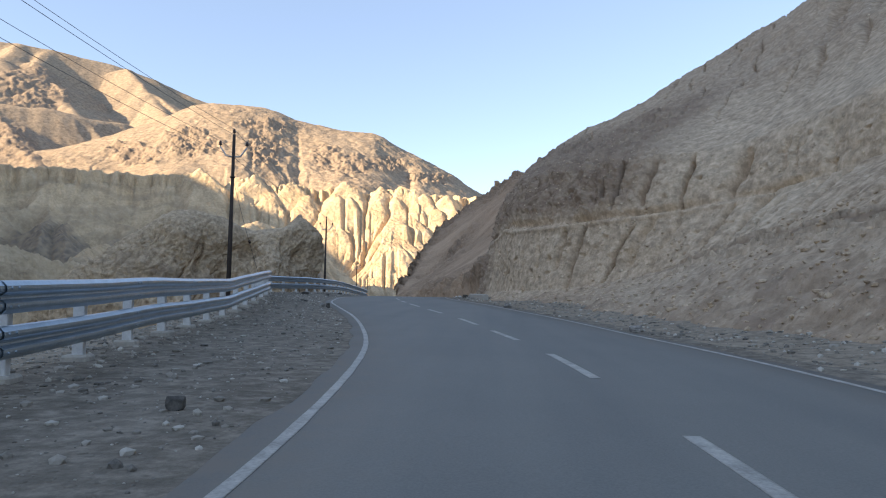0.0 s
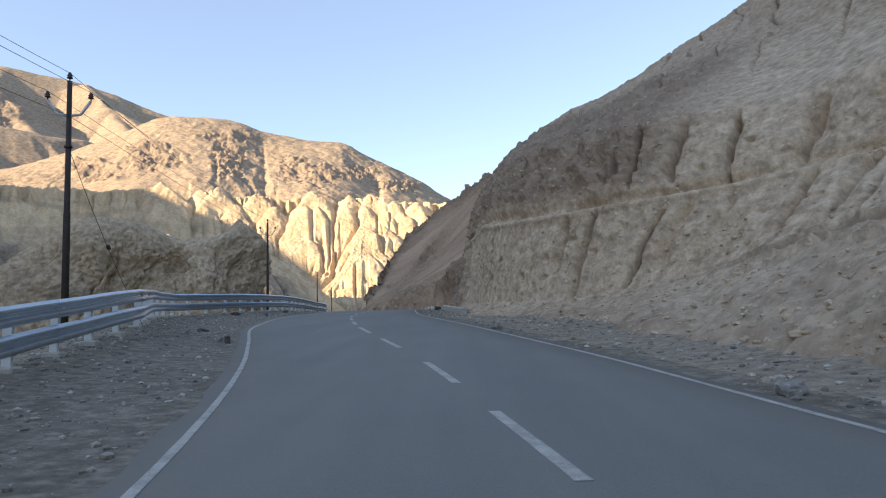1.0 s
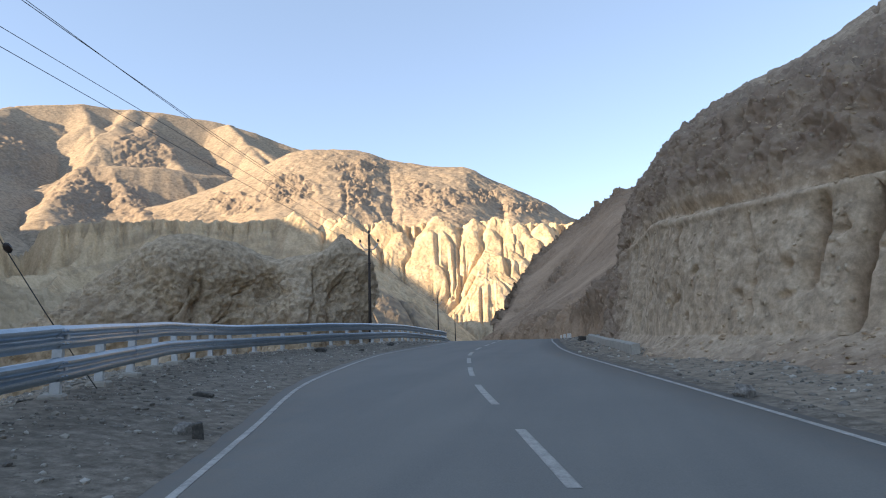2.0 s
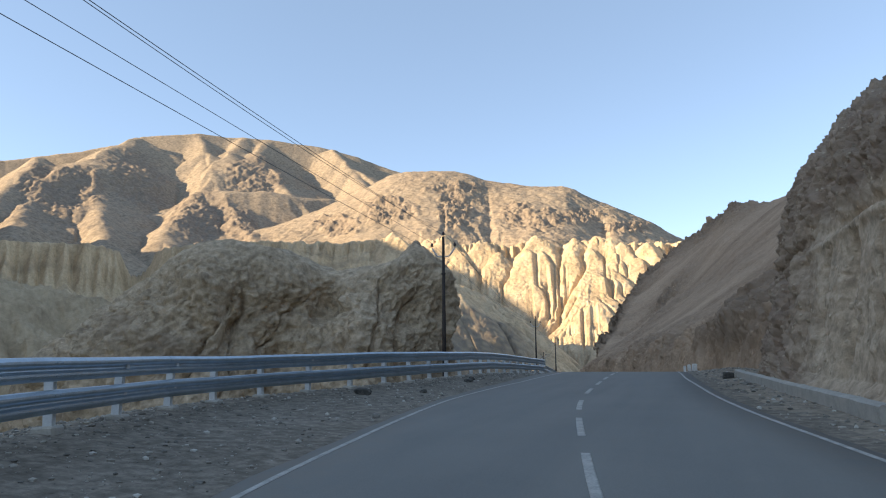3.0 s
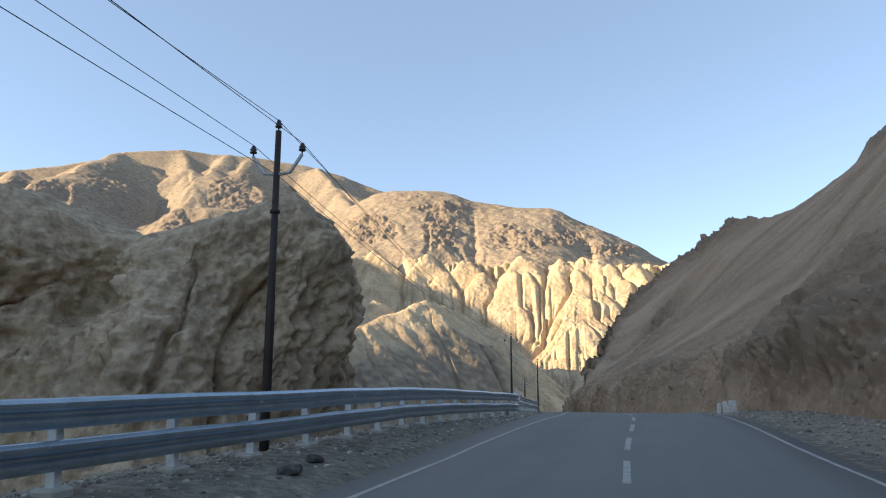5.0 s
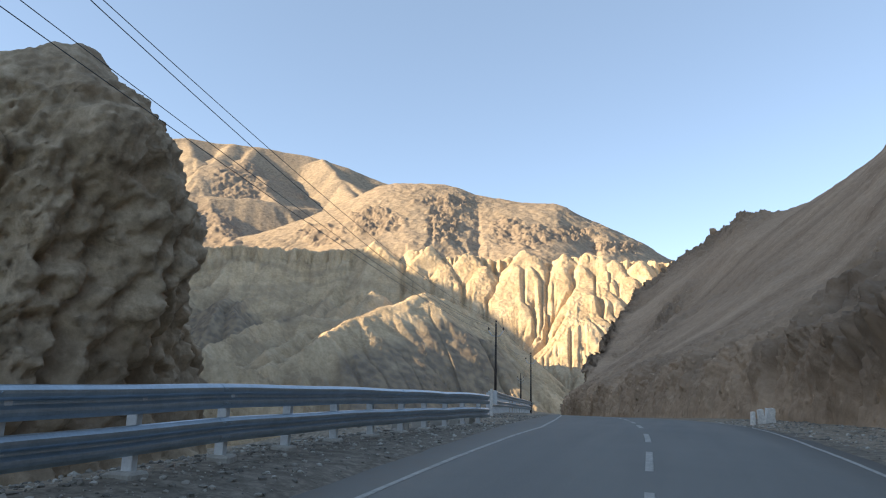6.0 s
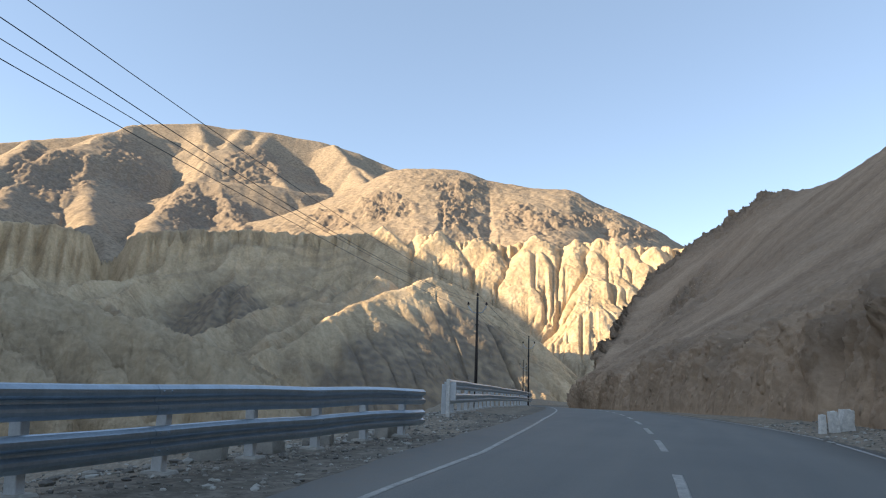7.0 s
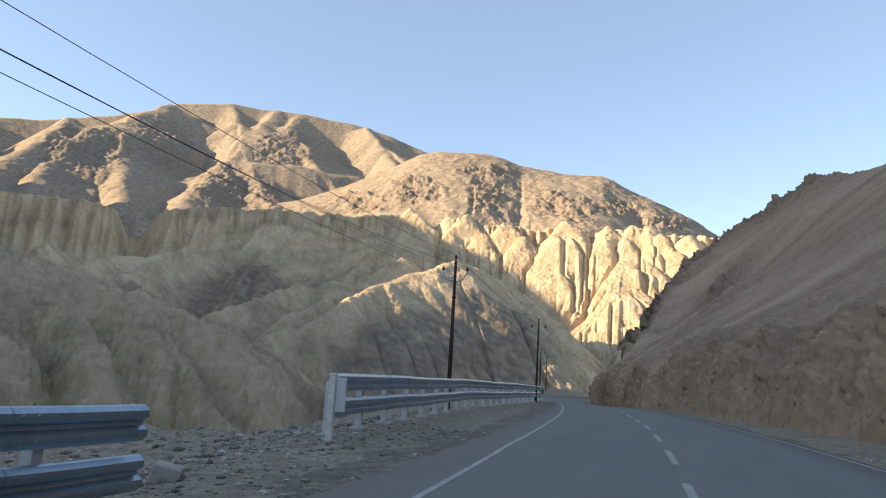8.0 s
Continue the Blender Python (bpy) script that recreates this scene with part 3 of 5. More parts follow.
def build_outcrop():
    """The isolated rock wall on the ravine side."""
    base = [(-40, 47, -6), (-33, 44.5, -4), (-27, 44.0, -2.5), (-22.8, 45.6, -2), (-20.2, 48.6, -1.5), (-17.0, 48.9, -1), (-14.0, 52.4, -0.8), (-14.1, 56.8, -0.8), (-15.4, 59.7, -1.2), (-19.5, 61.2, -5)]
    low = [(-38, 47.5, -2), (-32, 45.2, 1.5), (-27.0, 45.0, 2.0), (-23.0, 46.4, 2.2), (-20.4, 49.8, 2.2), (-17.2, 49.9, 2.3), (-14.8, 53.2, 2.4), (-14.9, 56.8, 2.2), (-15.8, 58.9, 2.3), (-19.4, 60.2, -1)]
    face = [(-37, 48.5, 0), (-31, 46.5, 4.0), (-26.6, 46.2, 5.6), (-22.6, 47.6, 5.4), (-20.3, 51.6, 4.9), (-17.3, 51.4, 5.6), (-14.8, 54.0, 6.0), (-14.7, 56.2, 5.5), (-16.3, 57.3, 4.2), (-19.8, 59.0, 1)]
    top = [(-37, 50, 1), (-30, 48.4, 5.4), (-25.6, 48.3, 8.0), (-22.5, 49.6, 7.7), (-19.6, 52.4, 6.6), (-16.8, 53.0, 7.3), (-15.7, 54.7, 8.2), (-16.2, 56.2, 8.0), (-17.4, 56.9, 6.8), (-20.2, 58.2, 3)]
    rear = [(-38, 54, -3), (-32, 54, 3), (-27, 54, 6.5), (-24, 55, 6.5), (-21, 55.6, 5.8), (-18.6, 56, 6), (-17.3, 56, 7.4), (-17.2, 56.9, 7.3), (-18, 57.8, 6), (-21, 58.9, 0)]
    back = [(-39, 62, -16), (-34, 62, -15), (-30, 62, -14), (-27, 62, -14), (-24, 61, -14), (-22, 60, -14), (-21, 59.5, -14), (-20.5, 61, -14), (-20.8, 61.6, -14), (-23, 62.4, -15)]
    P, U, V = loft([base, low, face, top, rear, back], 480, 230, 0.8, 0.6, wv=[1, 1.4, 1.2, .7, .4])
    n = normals(P)
    p, v, u, nn = P.reshape(-1, 3), V.reshape(-1), U.reshape(-1), n.reshape(-1, 3)
    nn *= np.sign(nn[:, 2:3].mean())
    f = np.clip(v / 0.4, 0, 1)
    d = f * np.clip((8.2 - u) / 1.5, 0.4, 1) * (0.65 * fbm(p * (0.33, 0.33, 0.22), 4) + 0.22 * ridged(p * (0.8, 0.8, 0.5), 4) - 0.2 + 0.12 * fbm(p * 2.6, 3))
    hollow = perlin(p * (0.55, 0.55, 0.8) + 31)
    d -= f * np.clip(hollow - 0.30, 0, 1) * 1.1 * band(v, 0.4, 2.4, 0.6)
    run = perlin(np.c_[u * 1.5 + 0.5 * fbm(p * 0.3, 3), v * 0.5, u * 0 + 8])
    d -= f * 0.35 * np.clip(0.2 - np.abs(run), 0, 1) / 0.2 * band(v, 0.0, 2.2, 0.8)
    d += f * np.clip((8.2 - u) / 1.5, 0.3, 1) * 1.3 * fbm(p * (0.17, 0.17, 0.10) + 12, 3)
    cleft = np.abs(perlin(np.c_[u * 1.15 + 0.2 * fbm(p * 0.4, 3) - 0.12 * v, v * 0.15, u * 0 + 2]))
    d -= f * 0.45 * np.clip(0.03 - cleft, 0, 1) / 0.03 * band(v, 0.2, 2.4, 0.6)
    # vertical joints and stepped blocks
    joint = np.abs(perlin(np.c_[u * 2.3 + 0.35 * fbm(p * 0.5, 3), v * 0.3, u * 0 + 21]))
    d -= f * 0.22 * np.clip(0.03 - joint, 0, 1) / 0.03 * band(v, 0.3, 2.9, 0.4) * np.clip(3 * fbm(p * 0.2 + 17, 2), 0, 1)
    d += f * 0.40 * np.clip((7.5 - u) / 1.5, 0.3, 1) * (ridged(p * (0.55, 0.55, 0.38) + 5, 5, 0.72) - 0.5) * np.clip(0.6 + 2 * fbm(p * 0.12 + 2, 2), 0, 1)
    d *= 1 - 0.75 * np.clip((v - 2.2) / 0.5, 0, 1)
    p += nn * d[:, None]
    rubble = f * (1 - 0.6 * np.clip((v - 2.4) / 0.4, 0, 1))
    pit = perlin(p * (1.3, 1.3, 1.5) + 51)
    p += nn * (rubble * (0.20 * ridged(p * (1.1, 1.1, 0.9) + 7, 4, 0.72) + 0.10 * fbm(p * 3.2, 3) - 0.7 * np.clip(pit - 0.42, 0, 1)))[:, None]
    strata_shade = np.clip(0.05 + 1.3 * fbm(p * (0.12, 0.12, 0.3) + 6, 4), 0, 1)
    return sheet("outcrop", P, M_OUTCROP, "grey-brown weathered rock outcrop with hollows, standing in the ravine", "rock outcrop", strata_shade)


outcrop = build_outcrop()

EYE = np.array((-6.0, 50.0, 2.5))


def erode(P, strength, rounds, hard=None, creep=0.12, power=0.45, least=0.0, steepest=None):
    """Lets water cut gullies into a sheet (nu, nv, 3); the row v = 0 is its base level."""
    nu, nv = P.shape[:2]
    X, Y, Z = P[..., 0], P[..., 1], P[..., 2].copy()
    n = nu * nv
    ids = np.arange(n).reshape(nu, nv)
    area = np.abs(np.linalg.norm(np.cross(np.gradient(P, axis=0) * (1, 1, 0), np.gradient(P, axis=1) * (1, 1, 0)), axis=-1)) + 1e-6
    moves = [(a, b) for a in (-1, 0, 1) for b in (-1, 0, 1) if a or b]
    dist = []
    for a, b in moves:
        dist.append(np.hypot(np.roll(X, (-a, -b), (0, 1)) - X, np.roll(Y, (-a, -b), (0, 1)) - Y) + 1e-6)
    K = strength * (np.ones((nu, nv)) if hard is None else hard)
    for _ in range(rounds):
        best, rec, rd = np.zeros((nu, nv)), ids.copy(), np.ones((nu, nv))
        for (a, b), d in zip(moves, dist):
            zn = np.roll(Z, (-a, -b), (0, 1))
            g = (Z - zn) / d
            if a:
                g[-1 if a > 0 else 0, :] = -1
            if b:
                g[:, -1 if b > 0 else 0] = -1
            m = g > best
            best[m], rd[m] = g[m], d[m]
            rec[m] = np.roll(ids, (-a, -b), (0, 1))[m]
        rec[:, 0] = ids[:, 0]
        order = np.argsort(Z.reshape(-1), kind="stable")
        r, A = rec.reshape(-1).tolist(), area.reshape(-1).tolist()
        up = order.tolist()
        for i in reversed(up):
            j = r[i]
            if j != i:
                A[j] += A[i]
        F = (K.reshape(-1) * np.clip(np.array(A) - least, 0, None) ** power / rd.reshape(-1)).tolist()
        z = Z.reshape(-1).tolist()
        for i in up:
            j = r[i]
            if j != i and z[j] < z[i]:
                z[i] = (z[i] + F[i] * z[j]) / (1 + F[i])
        Z = np.array(z).reshape(nu, nv)
        if steepest is not None:
            for _k in range(9):
                for (a, b), d in zip(moves, dist):
                    zn = np.roll(Z, (-a, -b), (0, 1)) + steepest * d
                    if a:
                        zn[-1 if a > 0 else 0, :] = 1e9
                    if b:
                        zn[:, -1 if b > 0 else 0] = 1e9
                    Z = np.minimum(Z, zn)
        if creep:
            S = Z.copy()
            S[1:-1, 1:-1] = (Z[2:, 1:-1] + Z[:-2, 1:-1] + Z[1:-1, 2:] + Z[1:-1, :-2]) / 4
            Z = Z + creep * (S - Z)
    P[..., 2] = Z
    return P


def polar(az, r, el=None, z=None):
    a = radians(az)
    return (EYE[0] - r * math.sin(a), EYE[1] + r * math.cos(a), z if z is not None else EYE[2] + r * math.tan(radians(el)))


def ridge_field(X, Y, ridges, floor, knit=2.0):
    """Heights under a net of ridge lines: each falls away to either side, and the highest wins.
    ridges: (points, slope to the left, slope to the right, roundness of the crest, strength of the side spurs)."""
    H = floor.copy()
    shape = X.shape
    for k, (pts, sl, sr, soft, spur) in enumerate(ridges):
        pts = np.array(pts, float)
        reach = 700.0 if soft > 10 else 110.0
        near = np.flatnonzero((X > pts[:, 0].min() - reach) & (X < pts[:, 0].max() + reach) & (Y > pts[:, 1].min() - reach) & (Y < pts[:, 1].max() + reach))
        x, y = X.flat[near], Y.flat[near]
        best = np.full(len(x), -1e9)
        run = 0.0
        for p, q in zip(pts[:-1], pts[1:]):
            e = q - p
            n = math.hypot(e[0], e[1]) + 1e-6
            t = np.clip(((x - p[0]) * e[0] + (y - p[1]) * e[1]) / (n * n), 0, 1)
            dx, dy = x - p[0] - t * e[0], y - p[1] - t * e[1]
            d = np.sqrt(dx * dx + dy * dy + soft * soft) - soft
            left = e[0] * dy - e[1] * dx > 0
            h = p[2] + t * e[2] - np.where(left, sl, sr) * d
            if spur:
                w = perlin(np.c_[(run + t * n) / (5.0 * soft + 9.0) + left * 7.3 + d * 0.004, d / (14.0 * soft + 40.0), np.full(len(d), 3.7 * k)])
                h = h - spur * np.clip(d, 0, 30 * soft + 12) * (0.5 - np.abs(w) * 1.6)
            best = np.maximum(best, h)
            run += n
        old = H.flat[near]
        top = np.maximum(old, best)
        H.flat[near] = top + knit * np.exp(-np.abs(old - best) / knit) * 0.35
    return H


# spurs and gullies of the badlands: (azimuth, elevation) seen from the bend of the road
BUTTRESS = [
    [(25.6, 9.9), (26.2, 8.6), (26.6, 7.0)], [(23.8, 10.4), (24.3, 9.2), (25.0, 7.7)],
    [(23.7, 10.4), (22.7, 9.0), (21.7, 7.6), (20.9, 6.7)], [(20.8, 9.9), (20.7, 9.0), (19.7, 7.7), (18.4, 6.7), (17.2, 6.0)],
    [(19.3, 10.2), (18.1, 8.9), (16.8, 7.3), (15.3, 5.9)], [(15.8, 9.8), (14.8, 8.7), (15.1, 7.4), (14.9, 6.1)],
    [(11.6, 10.0), (12.3, 9.0), (13.0, 7.8), (13.2, 6.8), (14.2, 5.6)], [(11.2, 9.9), (11.0, 8.6), (10.7, 7.3), (10.0, 6.1), (9.4, 5.3)],
]
BUTTRESS += [
    [(10.4, 9.5), (9.4, 7.5), (8.3, 6.0)], [(8.0, 9.7), (8.4, 8.7), (8.1, 7.3)],
    [(6.2, 9.8), (6.6, 8.8), (6.9, 7.6), (7.2, 6.7), (8.3, 5.7), (9.1, 5.0)], [(5.2, 9.7), (4.8, 8.3), (3.9, 6.9), (3.1, 5.6)],
    [(4.2, 9.2), (3.0, 7.8), (2.2, 6.4)], [(2.1, 9.1), (1.5, 7.8), (0.9, 6.9)],
]
DOMES = [
    [(13.2, 6.8), (12.0, 6.6), (10.7, 5.6), (9.3, 5.1)], [(14.3, 5.1), (12.5, 4.8), (11.4, 4.9), (10.4, 4.2), (9.9, 2.8), (9.5, 2.2)],
    [(6.2, 6.3), (6.6, 5.6), (7.3, 4.3), (8.4, 3.3), (9.4, 1.9), (9.9, 0.2)], [(6.2, 6.3), (5.5, 4.8), (5.1, 3.3), (5.6, 2.0), (7.0, -0.3)],
]
SPURS = [
    [(37.3, 6.5), (42.1, 5.6), (44.8, 4.9), (47.6, 3.9), (49.2, 2.7)], [(39.3, 5.8), (42.1, 5.0), (43.9, 3.8), (45.7, 2.8)],
    [(35.2, 6.5), (35.4, 5.5), (36.7, 4.2)], [(29.7, 5.5), (32.1, 5.9), (33.8, 5.6), (34.8, 4.3)],
    [(26.6, 4.0), (28.9, 4.2), (30.7, 4.2), (32.9, 3.5), (34.5, 2.5), (36.2, 1.6), (37.8, 0.8)],
    [(27.1, 3.2), (29.2, 2.9), (30.6, 2.0), (31.8, 1.3), (32.6, -0.4)],
]
SPURS += [
    [(42.7, 3.7), (44.6, 3.6), (45.7, 3.2), (46.0, 2.1)], [(43.5, 3.4), (42.2, 2.4), (40.9, 1.8), (38.5, 0.6)],
    [(27.2, 6.3), (28.1, 5.6), (28.3, 4.6)], [(49.2, 5.9), (49.8, 4.8), (48.6, 3.5), (46.3, 2.3)],
    [(22.7, 8.1), (24.2, 6.6), (25.4, 5.7), (26.7, 4.9)],
    [(62, 6.4), (58, 5.6), (56, 4.0)], [(54, 6.2), (53, 5.0), (55, 3.6)],
]
# the long spur whose crest catches the sun: azimuth, elevation, distance
LONG_SPUR = [[(15.0, 4.5, 400), (16.3, 5.3, 392), (18.0, 5.9, 380), (19.9, 6.4, 362), (21.3, 5.8, 348), (22.6, 5.3, 338), (24.9, 4.5, 318), (26.2, 3.7, 306), (27.5, 2.9, 296), (29.0, 1.7, 284), (30.6, 0.6, 272)],
             [(23.1, 6.1, 372), (23.8, 6.4, 366), (24.5, 5.5, 352), (24.9, 4.5, 330)]]
# the rounded mound nearest to the road
MOUND = [[(72, 6.4, 150), (64, 5.8, 150), (58, 5.2, 150), (53, 4.4, 149), (49.4, 3.6, 148), (44.7, 2.5, 147), (42.2, 2.0, 146), (37.7, 0.9, 145), (34.6, -0.6, 140), (32.6, -2.6, 133), (30.2, -4.4, 126)],
         [(53, 4.4, 149), (51, 2.0, 138), (49, -1.0, 122), (48, -4.5, 108)], [(47, 2.9, 147), (45, 0.6, 136), (42, -2.0, 124), (40, -5.0, 112)],
         [(60, 5.3, 150), (58, 2.0, 134), (56, -2.0, 118), (55, -6.0, 104)], [(40, 1.4, 145), (38.6, -0.8, 136), (36.5, -3.4, 125), (34.5, -6.0, 114)]]


def build_badlands():
    """Pale clay badlands: a fluted cliff along the top, spurs and gullies below."""
    rim_az = [66, 57, 52, 48, 45.6, 45.1, 44.3, 43.6, 42.9, 39, 35, 31, 28, 25.5, 23.7, 21.6, 20, 18, 15.3, 13.6, 11.5, 9.6, 8, 6.2, 4.4, 2.2, -0.1, -9]
    rim_el = [7.9, 8.3, 8.6, 8.7, 8.4, 7.2, 6.0, 7.2, 8.6, 9.2, 9.6, 9.6, 9.6, 9.8, 10.1, 9.0, 9.9, 9.4, 9.6, 9.2, 9.7, 9.0, 9.5, 9.6, 9.2, 9.1, 9.0, 8]
    az = np.linspace(66, -9, 900)
    r = np.r_[np.arange(72, 250, 0.75), np.arange(250, 470, 1.15), np.arange(470, 566, 0.6), np.arange(566, 600, 3), 640, 720, 800]
    A, R = np.meshgrid(az, r, indexing="ij")
    ca, sa = np.cos(np.radians(A)), np.sin(np.radians(A))
    X, Y = EYE[0] - R * sa, EYE[1] + R * ca
    flat = np.c_[X.reshape(-1), Y.reshape(-1), np.zeros(X.size)]
    # a wandering of the whole plan, so that no crest runs straight
    w1, w2 = fbm(flat * 0.022 + 3, 4).reshape(X.shape), fbm(flat * 0.022 + 40, 4).reshape(X.shape)
    amp = np.clip((R - 70) / 200, 0.25, 1) * 3.6
    Xw, Yw = X + amp * w1, Y + amp * w2
    right = np.clip((25.5 - A) / 3, 0, 1)

    def by_el(e, right_side):
        if right_side:
            return float(np.interp(e, [-4, -2, 0, 2.5, 5, 9.9], [330, 382, 425, 463, 506, 556]))
        return float(np.interp(e, [-6, -2, 0, 1.5, 3, 5, 6, 8, 10], [120, 205, 255, 305, 375, 468, 515, 542, 556]))

    def line(pts):
        return [polar(q[0], q[2] if len(q) > 2 else by_el(q[1], q[0] < 25.5), el=q[1]) for q in pts]

    ridges = [(line(q), 0.9, 1.05, 3.2, 0.3) for q in BUTTRESS]
    rng = np.random.RandomState(4)
    for a in np.arange(26.6, 37, 0.55):
        a, e = a + rng.uniform(-0.15, 0.15), rng.uniform(6.0, 6.9)
        ridges.append((line([(a, 8.9 - 0.05 * (a - 26)), (a + rng.uniform(-0.1, 0.3), 7.6), (a + rng.uniform(0, 0.5), e)]), 1.5, 1.5, 0.8, 0.2))
    ridges += [(line(q), 0.62, 0.8, 7.0, 0.35) for q in DOMES]
    ridges += [(line(q), 0.95, 0.95, 1.6, 0.45) for q in SPURS]
    ridges += [(line(LONG_SPUR[0]), 0.8, 0.8, 2.0, 0.1), (line(LONG_SPUR[1]), 0.9, 0.9, 1.5, 0.4)]
    ridges += [(line(q), 0.72, 0.72, 2.5, 0.4) for q in MOUND]
    # the valley floor between the spurs
    fl = np.interp(R, [72, 150, 205, 255, 305, 375, 468, 515, 540], [-20, -19, -19, -17, -14, -7, 14, 28, 40])
    fr = np.interp(R, [72, 330, 382, 425, 463, 506, 530], [-19, -19, -15, -11, 4, 30, 44])
    floor = fl * (1 - right) + fr * right
    Z = ridge_field(Xw, Yw, ridges, floor)
    # the cliff along the top, cut into blocks and narrow slots
    deg, p_rock = A.reshape(-1), R.reshape(-1)
    jag = fbm(np.c_[deg * 0.45 + 0.1 * w1.reshape(-1), deg * 0, deg * 0 + 3], 4, 0.6)
    col = (0.55 * np.round(jag * 3) / 3 + 0.45 * jag + 0.22 * fbm(np.c_[deg * 5, deg * 0, p_rock * 0.05], 3)).reshape(X.shape)
    notch = np.abs(perlin(np.c_[deg * 0.8 + 0.4 * fbm(np.c_[deg * 0.5, deg * 0, deg * 0], 3) + 0.3 * w2.reshape(-1), deg * 0, deg * 0 + 9])).reshape(X.shape)
    el = np.interp(-A, -np.array(rim_az), rim_el)
    rim_r = 556 - 6.5 * col + 9 * np.clip(0.045 - notch, 0, 1) / 0.045 - right * 3 + 26 * np.exp(-((A - 44.3) / 0.9) ** 2)
    rim_z = EYE[2] + 556 * np.tan(np.radians(el)) + 1.4 * perlin(np.c_[deg * 2.1, deg * 0, deg * 0 + 5]).reshape(X.shape)
    drop = np.interp(-A, [-66, -46, -44, -36, -33, -26, -24, 9], [25, 25, 20, 12, 14, 12, 13, 14])
    ahead = rim_r - R
    talus = rim_z - drop - (553 - R) * (0.95 + 0.4 * right)
    wall = np.where(ahead > 0, np.maximum(rim_z - ahead * 3.4, talus), rim_z - 0.02 * ahead + np.minimum(0.0, (570 - R) * 0.12))
    Z = np.maximum(Z, wall)
    Z += np.clip((R - 90) / 60, 0, 1) * (1.0 * fbm(flat * 0.05 + 8, 3).reshape(X.shape))
    P = np.stack([X, Y, Z], -1)
    smooth_fan = np.exp(-(((A - 20) / 6.5) ** 4)) * np.exp(-(((R - 290) / 70) ** 4))
    cliffy = np.clip(1 - ahead / 14, 0, 1)
    hard = (1 - 0.7 * smooth_fan) * (1 - 0.85 * cliffy * (1 - 0.6 * right)) * (1 - 0.45 * right)
    lim = 0.95 + 0.75 * right + 2.4 * cliffy
    erode(P, 0.16, 3, hard, 0.05, least=25, steepest=lim)
    erode(P, 0.14, 2, hard, 0.02, least=4, steepest=lim * 1.2)
    p = P.reshape(-1, 3)
    keep = (1 - 0.75 * smooth_fan).reshape(-1)
    p[:, 2] += keep * (2.4 * (ridged(p * (0.06, 0.06, 0.05), 5, 0.68) - 0.45) + 0.8 * ridged(p * (0.3, 0.3, 0.25), 3, 0.62)) * np.clip((R.reshape(-1) - 60) / 60, 0, 1)
    # harder beds stand out as small ledges on the mound
    near = np.clip((230 - R.reshape(-1)) / 40, 0, 1)
    bed = p[:, 2] * 0.55 + 1.2 * fbm(p * 0.03 + 23, 3)
    p[:, 2] += near * 0.9 * np.clip(np.sin(bed * 2.2) - 0.2, 0, 1) * np.clip(3 * fbm(p * 0.035 + 2, 3), 0, 1)
    p[:, 2] += near * (1.6 * (ridged(p * (0.11, 0.11, 0.08), 5, 0.7) - 0.4) + 0.6 * ridged(p * (0.6, 0.6, 0.5), 3, 0.65))
    strata_shade = np.clip(4.0 * fbm(np.c_[p[:, 0] * 0.010, p[:, 1] * 0.010, p[:, 2] * 0.06 + 0.8 * fbm(p * 0.012, 3)], 4, 0.6) - 0.2, 0, 1) * (1 - 0.6 * right.reshape(-1))
    # dark grey clay colour that also stands in for shade: in the bowl below the cliff, and over the fan below the long
    # spur
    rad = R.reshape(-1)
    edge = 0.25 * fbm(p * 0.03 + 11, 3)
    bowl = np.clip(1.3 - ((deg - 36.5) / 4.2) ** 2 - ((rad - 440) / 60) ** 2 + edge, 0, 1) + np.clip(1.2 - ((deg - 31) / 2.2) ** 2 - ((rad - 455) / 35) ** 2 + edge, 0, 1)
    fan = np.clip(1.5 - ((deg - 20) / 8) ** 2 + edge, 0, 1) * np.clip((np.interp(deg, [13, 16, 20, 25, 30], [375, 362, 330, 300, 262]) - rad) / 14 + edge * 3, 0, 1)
    # bowl and fan darken the colour where shade lies under cliff and spur
    strata_shade = np.clip(0.4 * strata_shade * np.clip((rad - 170) / 120, 0, 1) + bowl + fan, 0, 1)
    return sheet("badland_cliffs", P, M_BAD, "pale ochre badland cliffs, fluted and gullied clay, partly sunlit", "badlands", strata_shade)


badlands = build_badlands()


# crest, ribs and spurs of the far mountain: azimuth and elevation
FAR_CREST = [(72, 11.5), (66, 12.6), (60, 14.4), (56, 13.4), (52.2, 13.9), (50.2, 14.5), (48, 15.0), (46.4, 15.6), (45.1, 15.9), (43.6, 16.7), (41.2, 17.1), (38.9, 17.4), (36.9, 17.3), (33.4, 17.4), (31.5, 17.2), (29.2, 17.0), (26.9, 16.5), (24.9, 16.0), (22.8, 15.2), (20.2, 14.6), (14, 13)]
